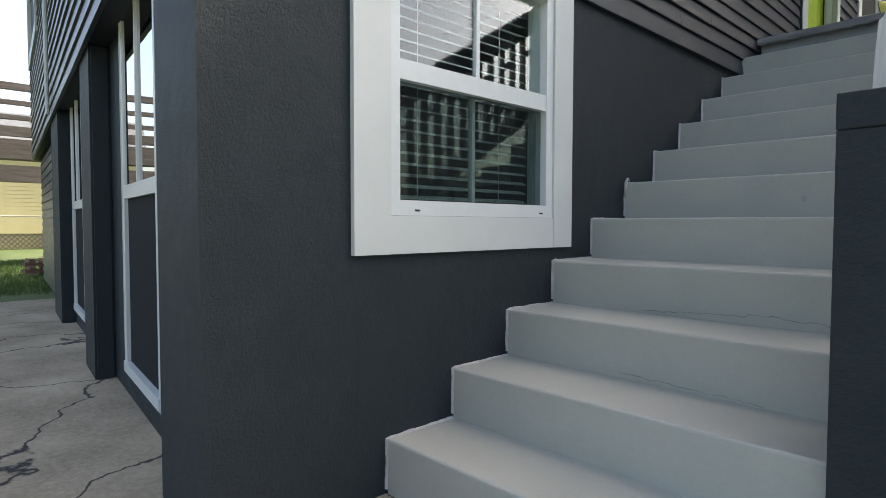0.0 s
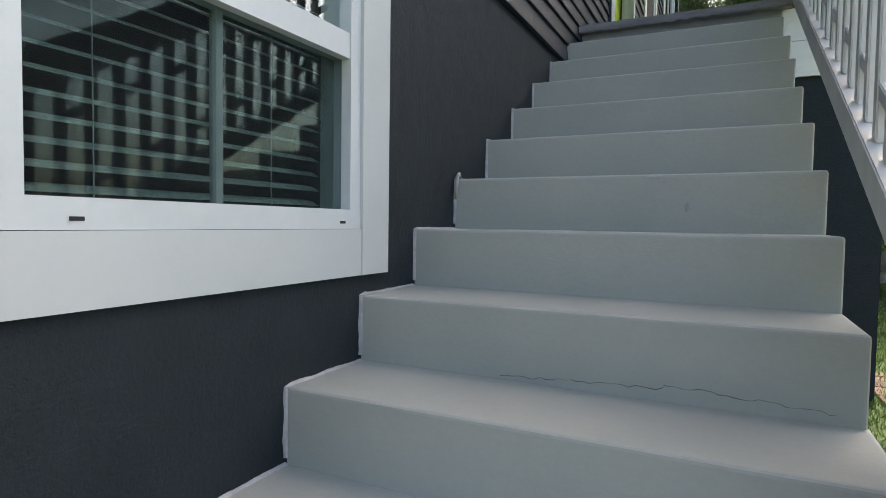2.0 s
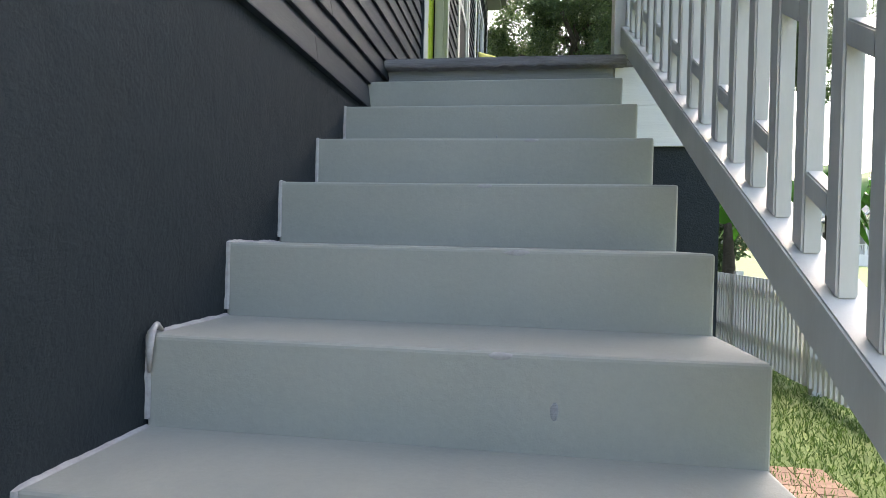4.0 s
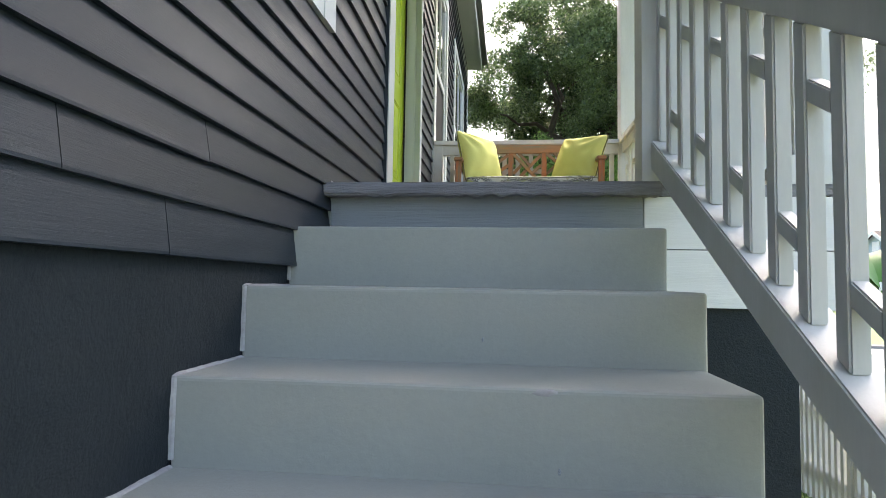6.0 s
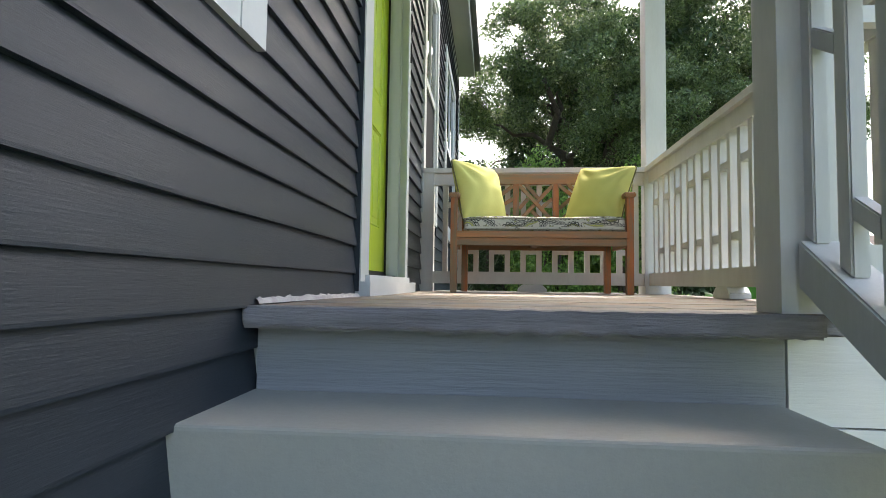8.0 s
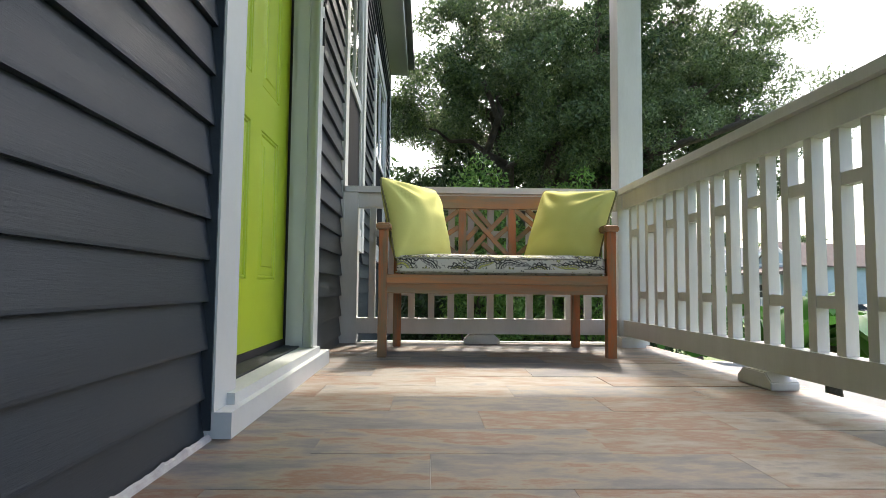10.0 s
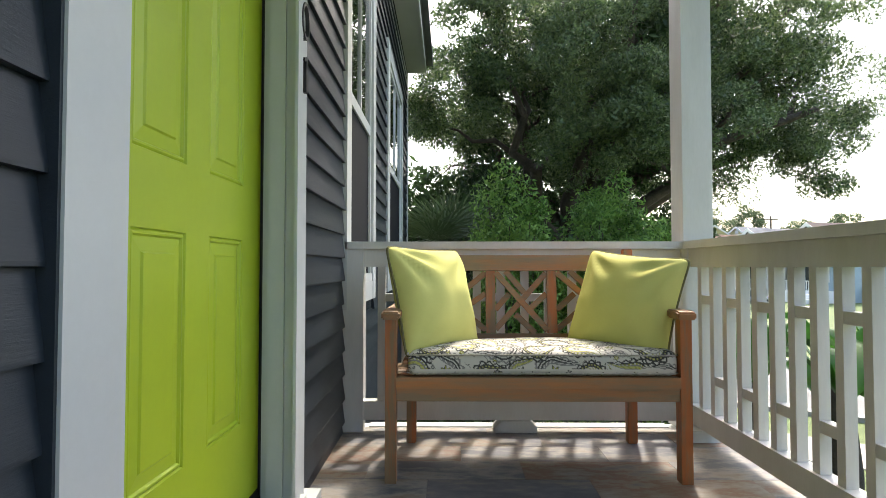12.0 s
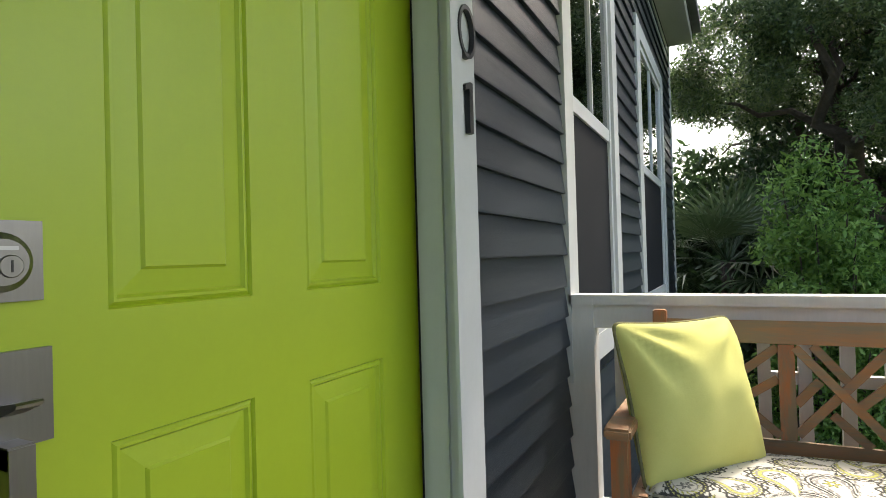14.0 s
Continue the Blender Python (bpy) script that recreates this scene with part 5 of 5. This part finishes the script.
bush("bush", (1.36, 7.9, 0), 0.68, 0.7, 2.10, BRIGHTLEAF, "tall bright green leafy bush in front of the oak", 21, 170, 190, 0.036)
bush("bush", (2.60, 8.0, 0), 0.76, 0.7, 2.14, BRIGHTLEAF, "tall bright green leafy bush under the oak", 22, 190, 190, 0.036)
bush("bush", (2.0, 9.0, 0), 2.4, 0.9, 1.7, DARKLEAF, "dark green shrub mass under the oak", 23, 150, 90, 0.07, 0.2, 0.35)
bush("bush", (0.75, 10.8, 0), 1.9, 1.2, 2.45, DARKLEAF, "dark green shrub mass behind the house corner", 24, 240, 120, 0.08, 0.2, 0.4)
bush("bush", (1.0, 5.6, 0), 1.2, 0.7, 0.95, DARKLEAF, "dark planting below the porch", 26, 90, 90, 0.07, 0.2, 0.25)
bush("bush", (1.6, 13.5, 0), 3.6, 1.2, 2.4, DARKLEAF, "dark backing foliage under the oak", 27, 260, 110, 0.11, 0.1, 0.55)


bush("bush", (4.55, 12.0, 0), 1.35, 1.0, 2.05, DARKLEAF, "dark leafy shrub beyond the oak trunk", 28, 170, 120, 0.08, 0.2, 0.4)


def fan_palm():
    t = thing("palm_plant", "spiky green fan palm beside the house corner", "palm", (0.46, 9.35, 0))
    bm = bmesh.new()
    tube(bm, [(0, 0, -0.03), (0.02, 0, 1.3), (0, 0.02, 3.15)], [0.12, 0.10, 0.09], 9)
    part("trunk", bm, BARK, t)
    r = random.Random(7)
    for i in range(26):
        az, el = r.uniform(0, 6.28), r.uniform(-0.6, 1.2)
        d = Vector((math.cos(az) * math.cos(el), math.sin(az) * math.cos(el), math.sin(el)))
        hub = Vector((0, 0, 3.15)) + d * r.uniform(0.35, 0.6)
        s = d.cross(Vector((0, 0, 1))).normalized()
        up = s.cross(d)
        bm = bmesh.new()
        tube(bm, [(0, 0, 3.1), tuple(hub)], [0.014, 0.009], 5)
        for k in range(-9, 10):
            a = k / 9 * 1.35
            q = d * math.cos(a) + s * math.sin(a)
            L = r.uniform(0.75, 1.05)
            e = hub + q * L + Vector((0, 0, -0.16 * L))
            m = hub + q * L * 0.5 + up * 0.02
            w = q.cross(up).normalized() * 0.016
            vs = [bm.verts.new(p) for p in (hub, m + w, e, m - w)]
            bm.faces.new(vs)
        part("frond", bm, PALMLEAF, t)
    return t


fan_palm()


def banana(at, h, seed):
    t = thing("banana_plant", "banana plant with large arching green leaves beyond the porch", "banana plant", at, group="banana plants")
    r = random.Random(seed)
    bm = bmesh.new()
    tube(bm, [(0, 0, -0.03), (0.03, 0.02, h * 0.35), (0.0, 0.05, h * 0.62)], [0.12, 0.10, 0.06], 9)
    part("trunk", bm, BARK, t, "brown sheathed stem", True)
    for i in range(9):
        az, lift = r.uniform(0, 6.28), r.uniform(0.55, 1.2)
        L, W = r.uniform(0.9, 1.4), r.uniform(0.17, 0.26)
        d = Vector((math.cos(az), math.sin(az), 0))
        s = Vector((-d.y, d.x, 0))
        pts = []
        for k in range(13):
            f = k / 12
            pts.append(Vector((0, 0, h * 0.6)) + d * L * (0.15 + f) * (1.1 - lift * 0.5) + Vector((0, 0, L * (lift * 1.35 * f - 1.1 * f * f))))
        bm = bmesh.new()
        prev = None
        for k, p in enumerate(pts):
            f = k / 12
            w = W * math.sin(math.pi * min(1, 0.06 + f * 0.96)) ** 0.6 * (0.85 + 0.3 * r.random())
            row = [bm.verts.new(p - s * w + Vector((0, 0, w * 0.35))), bm.verts.new(p), bm.verts.new(p + s * w + Vector((0, 0, w * 0.35)))]
            if prev:
                bm.faces.new((prev[0], row[0], row[1], prev[1]))
                bm.faces.new((prev[1], row[1], row[2], prev[2]))
            prev = row
        part("leaf", bm, BANANALEAF, t, "", True)
    return t


for i, (x, y, h) in enumerate(((4.3, 6.2, 3.0), (5.1, 6.5, 3.2), (5.7, 5.9, 3.0), (4.0, 7.4, 2.8), (5.2, 7.8, 2.9), (6.5, 6.6, 2.9))):
    banana((x, y, 0), h, 40 + i)


# ---- yard ----
def picket_fence():
    f = thing("picket_fence", "white wooden picket fence along the lawn", "fence")
    pk = mesh_of("picket", bx(-0.012, 0.012, -0.021, 0.021, 0.06, 0.98, 0.003), RAILWHITE)
    y = 1.2
    i = 0
    while y < 11.0:
        piece("picket", pk, f, pose(3.30, y, 0))
        y += 0.088
    for z in (0.26, 0.78):
        part("rail", bx(3.314, 3.352, 1.1, 11.0, z, z + 0.085, 0.003), RAILWHITE, f)
    y = 1.1
    while y < 11.1:
        part("fence_post", bx(3.316, 3.40, y - 0.045, y + 0.045, -0.05, 1.02, 0.004), RAILWHITE, f)
        y += 1.97
    return f


picket_fence()
bed = thing("brick_edging", "strip of weathered red bricks laid flat beside the stairs", "brick path", kind="structure")
bk = mesh_of("brick", bx(-0.098, 0.098, -0.046, 0.046, -0.05, 0.012, 0.004), BRICK)
rb = random.Random(6)
for i in range(38):
    for j in range(4):
        piece("brick", bk, bed, pose(1.80 + 0.205 * j, -2.6 + i * 0.1, -0.008 + rb.uniform(-0.003, 0.003), 0, 0, rb.uniform(-1.5, 1.5)))


def lawn_blades(name, x0, x1, y0, y1, n, seed, h=0.05):
    r = np.random.default_rng(seed)
    p = np.stack([r.uniform(x0, x1, n), r.uniform(y0, y1, n), np.full(n, -0.013)], 1)
    a = r.uniform(0, 6.283, n)
    lean = r.normal(0, 0.022, (n, 2))
    hh = h * r.uniform(0.4, 1.2, n)
    w = np.stack([np.cos(a), np.sin(a), np.zeros(n)], 1) * 0.005
    tip = p + np.stack([lean[:, 0], lean[:, 1], hh], 1)
    v = np.stack([p - w, p + w, tip], 1).reshape(-1, 3)
    me = bpy.data.meshes.new(name)
    me.from_pydata(v.tolist(), [], np.arange(n * 3).reshape(-1, 3).tolist())
    me.materials.append(GRASSBLADE)
    tagged(new(name, me), "short green lawn grass with clover", "grass", kind="stuff")


lawn_blades("grass", 1.3, 6.0, -3.0, 9.0, 90000, 1)
lawn_blades("grass", -16.0, -7.45, -6.0, 1.0, 50000, 2, 0.07)

# timber deck and neighbours beyond the front corner
pg = thing("neighbour_deck", "grey-brown raised timber deck with open rails", "deck", (-13.2, -1.6, 0))
for z, h in ((1.75, 0.34), (2.22, 0.30), (2.52, 0.10), (2.68, 0.20), (3.02, 0.09), (3.32, 0.09), (3.62, 0.14)):
    part("board", bx(-0.06, 0.06, -4.0, 3.0, z, z + h, 0.005), DECKWOOD, pg)
for y in (-3.6, -1.2, 0.95, 2.9):
    part("deck_post", bx(-0.2, -0.065, y - 0.06, y + 0.06, -0.02, 3.75, 0.005), DECKWOOD, pg)
part("deck_floor", bx(-3.0, -0.07, -4.0, 3.0, 2.45, 2.5, 0.004), DECKWOOD, pg)
yh = thing("yellow_house", "pale yellow clapboard house with lattice skirt", "house", (-24, 1.5, 0))
ymesh = mesh_of("clapboard", bx(-0.03, 0.042, -6, 6, 0, 0.132, 0.004), HOUSE_Y)
for k in range(21):
    piece("clapboard", ymesh, yh, pose(0, 0, 0.55 + 0.14 * k))
part("body", bx(-5, -0.031, -6, 6, 0.0, 3.5, 0), HOUSE_Y, yh)
bm = bmesh.new()
prism(bm, [(-5.4, 3.5), (0.4, 3.5), (-2.5, 5.2)], "y", -6.3, 6.3)
part("roof", bm, SHINGLE_G, yh)
bm = bmesh.new()
for k in range(70):
    y = -6 + k * 0.17
    for s in (1, -1):
        box(bm, 0.02, 0.03, -0.012, 0.012, -0.36, 0.36, pose(0, y, 0.27, 45 * s))
part("lattice", bm, DECKWOOD, yh)
part("corner_trim", bx(0.045, 0.09, -1.38, -1.22, 0.0, 3.5, 0.004), DECKWOOD, yh)
st = thing("brick_stack", "low stack of red bricks on the lawn", "bricks", (-10.6, -2.32, -0.012))
for k in range(5):
    for i in range(4):
        piece("brick", bk, st, pose(-0.1 + 0.2 * (i % 2), -0.12 + 0.1 * (i // 2) * 2, 0.05 + 0.063 * k, 0, 0, 90 * (k % 2)))
bush("bush", (-22.5, 0.9, 0), 0.6, 0.6, 0.4, DARKLEAF, "low weeds beside the yellow house", 31, 30, 50, 0.07)
cf = thing("chain_fence", "thin grey wire fence behind the lawn", "fence", (-19, 0, 0))
for y in (-6, -3, 0, 3):
    bm = bmesh.new()
    tube(bm, [(0, y, -0.02), (0, y, 1.15)], [0.02, 0.02], 6)
    part("fence_post", bm, RIM, cf)
bm = bmesh.new()
tube(bm, [(0, -6, 1.12), (0, 3, 1.12)], [0.016, 0.016], 6)
part("top_rail", bm, RIM, cf)


# ---- across the street ----
def dirpos(dx, dy, d):
    n = math.hypot(dx, dy)
    return (0.55 + dx / n * d, 0.8 + dy / n * d)


def cottage(name, label, x, y, w, dep, hw, hr, wallm, roofm, rz, ridge="y", porch=False, z0=0.0):
    """A small gabled house: walls, roof with overhang, gable vent, windows, porch."""
    h = thing(name, label, "house", (x, y, z0), rz)
    bm = bmesh.new()
    prism(bm, [(-w / 2, -0.1), (w / 2, -0.1), (w / 2, hw), (0, hr), (-w / 2, hw)], "y", 0, dep)
    part("wall", bm, wallm, h)
    for s in (1, -1):
        bm = bmesh.new()
        sl = (hr - hw) / (w / 2)
        prism(bm, [(0, hr + 0.02), (s * (w / 2 + 0.4), hw - 0.4 * sl + 0.02), (s * (w / 2 + 0.4), hw - 0.4 * sl + 0.16), (0, hr + 0.18)], "y", -0.35, dep + 0.35)
        part("roof", bm, roofm, h)
        bm = bmesh.new()
        prism(bm, [(0, hr - 0.16), (s * (w / 2 + 0.4), hw - 0.4 * sl - 0.16), (s * (w / 2 + 0.4), hw - 0.4 * sl + 0.17), (0, hr + 0.19)], "y", -0.42, -0.352)
        part("rake_board", bm, HOUSE_W, h, "white rake board")
    part("eave_board", bx(-w / 2, w / 2, -0.06, -0.002, hw - 0.1, hw + 0.08, 0), HOUSE_W, h)
    part("gable_vent", bx(-0.35, 0.35, -0.06, -0.003, hw + (hr - hw) * 0.15, hw + (hr - hw) * 0.60, 0.01), HOUSE_W, h)
    for cx in (-w * 0.28, w * 0.28):
        win = part("window_frame", bx(cx - 0.5, cx + 0.5, -0.07, -0.004, 1.7, 3.1, 0.01), HOUSE_W, h)
        for za, zb in ((1.78, 2.36), (2.44, 3.02)):
            part("pane", bx(cx - 0.42, cx + 0.42, -0.085, -0.0705, za, zb, 0), DARKGLASS, win)
    if porch:
        bm = bmesh.new()
        prism(bm, [(-2.5, hw - 0.95), (-0.061, hw - 0.95), (-0.061, hw - 0.25), (-2.5, hw - 0.8)], "x", -w / 2 - 0.2, w / 2 + 0.2)
        part("porch_roof", bm, roofm, h)
        part("porch_door", bx(-0.45, 0.45, -0.075, -0.004, 1.0, 3.0, 0.01), DARKGLASS, h)
        part("porch_floor", bx(-w / 2, w / 2, -2.2, -0.061, -0.1, 1.0, 0.01), HOUSE_W, h)
        for k in range(4):
            cx = -w / 2 + 0.1 + k * (w - 0.2) / 3
            part("porch_column", bx(cx - 0.08, cx + 0.08, -2.15, -1.98, 1.0, hw - 0.951, 0.01), HOUSE_W, h)
        part("hand_rail", bx(-w / 2, w / 2, -2.12, -2.04, 1.8, 1.88, 0), HOUSE_W, h)
        for k in range(26):
            cx = -w / 2 + 0.15 + k * (w - 0.3) / 25
            part("porch_baluster", bx(cx - 0.02, cx + 0.02, -2.11, -2.05, 1.0, 1.8, 0), HOUSE_W, h)
        for k in range(4):
            part("porch_step", bx(w * 0.3, w * 0.3 + 1.3, -2.2 - 0.3 * (k + 1), -2.2 - 0.3 * k, 0.0, 0.95 - 0.2 * k, 0.01), HOUSE_W, h)
    return h


cottage("blue_cottage", "pale blue-grey gabled cottage with white trim across the street", 31.9, 51.5, 4.9, 14, 4.85, 6.74, HOUSE_B, SHINGLE_B, -75, porch=True)
cottage("white_cottage", "white gabled cottage with grey roof across the street", 29.7, 57.1, 5.2, 9, 4.8, 6.6, HOUSE_W, SHINGLE_G, -75, porch=True)
cottage("brown_cottage", "white cottage with rust brown roof across the street", 28.0, 63.0, 5.4, 8, 4.6, 6.35, HOUSE_W, SHINGLE_R, -70)
cottage("yellow_cottage", "tall pale yellow gabled house behind other roofs", 52.2, 105.6, 3.8, 9, 8.8, 10.1, HOUSE_Y, SHINGLE_G, -65)
cottage("grey_cottage", "far house with grey roof behind other roofs", 47.5, 104.0, 6.5, 9, 8.0, 10.3, HOUSE_Y, SHINGLE_G, -20)
cottage("blue_cottage", "pale blue cottage with brown roof further along the street", 47.0, 46.0, 7.0, 10, 4.6, 6.6, HOUSE_B, SHINGLE_B, -75)
for i, (dx, dy, d, rx, h) in enumerate(((0.40, 0.916, 122, 11, 14.5), (0.45, 0.893, 126, 10, 15.0), (0.52, 0.854, 118, 11, 11.8), (0.58, 0.815, 120, 12, 12.6), (0.66, 0.751, 116, 12, 12.0), (0.33, 0.944, 122, 12, 13.0), (0.74, 0.67, 116, 13, 12.5))):
    x, y = dirpos(dx, dy, d)
    t = thing("distant_tree", "hazy green tree line behind the roofs", "tree", (x, y, 0), -32, group="distant trees")
    rr = random.Random(60 + i)
    cen = [(q * rx, rr.uniform(-2, 2), h * (0.12 + 0.8 * rr.random() ** 0.6) * (1 - 0.35 * q * q) * (0.9 + 0.16 * math.sin(q * 7 + i))) for q in (rr.uniform(-1, 1) for _ in range(150))]
    bm = bmesh.new()
    for k in range(3):
        tube(bm, [(k * 5 - 5, 0, -0.05), (k * 5 - 5, 0, h * 0.6)], [0.3, 0.15], 6)
    part("trunk", bm, BARK, t)
    leaf_cloud("crown", cen, 90, 1.2, 0.26, FARLEAF, t, 70 + i, "", 0.75)
pole = thing("utility_pole", "wooden utility pole with crossarm far behind the roofs", "pole", (43.9, 79.4, 0), -30)
bm = bmesh.new()
tube(bm, [(0, 0, -0.1), (0, 0, 9.9)], [0.17, 0.12], 8)
part("mast", bm, BARK, pole)
part("crossarm", bx(-0.9, 0.9, -0.06, 0.06, 9.35, 9.5, 0), BARK, pole)


def parked_car(at, rz, paint, label):
    c = thing("car", label, "car", at, rz, "parked cars")
    L, W = 4.4, 1.76
    o = [(-2.2, 0.35), (2.2, 0.35), (2.2, 0.68), (1.95, 0.86), (1.0, 0.95), (0.45, 1.40), (-0.95, 1.44), (-1.65, 1.02), (-2.12, 0.96), (-2.2, 0.7)]
    bm = bmesh.new()
    prism(bm, o, "y", -W / 2, W / 2)
    part("body", soften(bm, 0.06, 3), paint, c, "", True)
    for s in (-1, 1):
        bm = bmesh.new()
        prism(bm, [(0.85, 0.98), (0.42, 1.33), (-0.9, 1.37), (-1.45, 1.02)], "y", s * W / 2 - 0.004, s * W / 2 + 0.006)
        part("side_window", bm, DARKGLASS, c)
        for x in (-1.35, 1.4):
            bm = bmesh.new()
            bmesh.ops.create_cone(bm, cap_ends=True, segments=20, radius1=0.33, radius2=0.33, depth=0.2, matrix=Matrix.Translation((x, s * (W / 2 - 0.06), 0.33)) @ Matrix.Rotation(math.pi / 2, 4, "X"))
            w = part("tyre", soften(bm, 0.03), TYRE, c)
            bm = bmesh.new()
            bmesh.ops.create_cone(bm, cap_ends=True, segments=16, radius1=0.2, radius2=0.2, depth=0.02, matrix=Matrix.Translation((x, s * (W / 2 + 0.045), 0.33)) @ Matrix.Rotation(math.pi / 2, 4, "X"))
            part("rim", bm, RIM, w)
        part("headlight", bx(2.12, 2.205, s * 0.6 - 0.16, s * 0.6 + 0.16, 0.68, 0.80, 0.02), VINYL, c)
    return c


parked_car((21.8, 43.4, -0.012), 20, CAR_D, "dark grey parked car on the drive across the street")
parked_car((36.0, 50.6, -0.012), 100, CAR_S, "silver parked car on the drive across the street")
parked_car((37.6, 48.6, -0.012), 100, CAR_D, "dark parked car in front of a blue house")
tr = thing("utility_trailer", "small black utility trailer with open frame by the road", "trailer", (18.2, 22.3, 0.0), 12)
for z in (0.5, 0.95):
    for yy in (-0.75, 0.75):
        part("side_bar", bx(-1.4, 1.4, yy - 0.03, yy + 0.03, z, z + 0.06, 0.005), SEAL, tr)
for xx in (-1.37, 0.0, 1.37):
    for yy in (-0.75, 0.75):
        part("stake", bx(xx - 0.03, xx + 0.03, yy - 0.025, yy + 0.025, 0.561, 0.949, 0.004), SEAL, tr)
part("bed", bx(-1.4, 1.4, -0.72, 0.72, 0.46, 0.498, 0.004), DECKWOOD, tr)
for yy in (-0.88, 0.88):
    bm = bmesh.new()
    bmesh.ops.create_cone(bm, cap_ends=True, segments=20, radius1=0.31, radius2=0.31, depth=0.18, matrix=Matrix.Translation((0, yy, 0.31)) @ Matrix.Rotation(math.pi / 2, 4, "X"))
    w = part("tyre", soften(bm, 0.03), TYRE, tr)
    bm = bmesh.new()
    bmesh.ops.create_cone(bm, cap_ends=True, segments=16, radius1=0.17, radius2=0.17, depth=0.2, matrix=Matrix.Translation((0, yy, 0.31)) @ Matrix.Rotation(math.pi / 2, 4, "X"))
    part("rim", bm, RIM, w)

# ---- porch tiles, last ----
TW, TD, J = 0.61, 0.203, 0.0009
rt = random.Random(12)
tile_w = {}
yy, row = 0.374, 0
while yy < 3.515:
    y2 = min(yy + TD, 3.52)
    edge = 0.004 - 0.010 * max(0.0, yy - 0.3)
    x = edge - (row * 0.237 % TW)
    while x < 1.81:
        a, b = max(x, edge), min(x + TW, 1.812)
        if b - a > 0.03:
            key = (round(b - a, 3), round(y2 - yy, 3))
            if key not in tile_w:
                tile_w[key] = mesh_of("tile", bx(0.0, b - a - J, 0.0, y2 - yy - J, -0.0115, 0.0, 0), SLATE)
            piece("tile", tile_w[key], deck, pose(a, yy, DECK + rt.uniform(-0.0008, 0.0004), rt.uniform(-0.05, 0.05), rt.uniform(-0.04, 0.04), 0))
        x += TW
    yy += TD
    row += 1
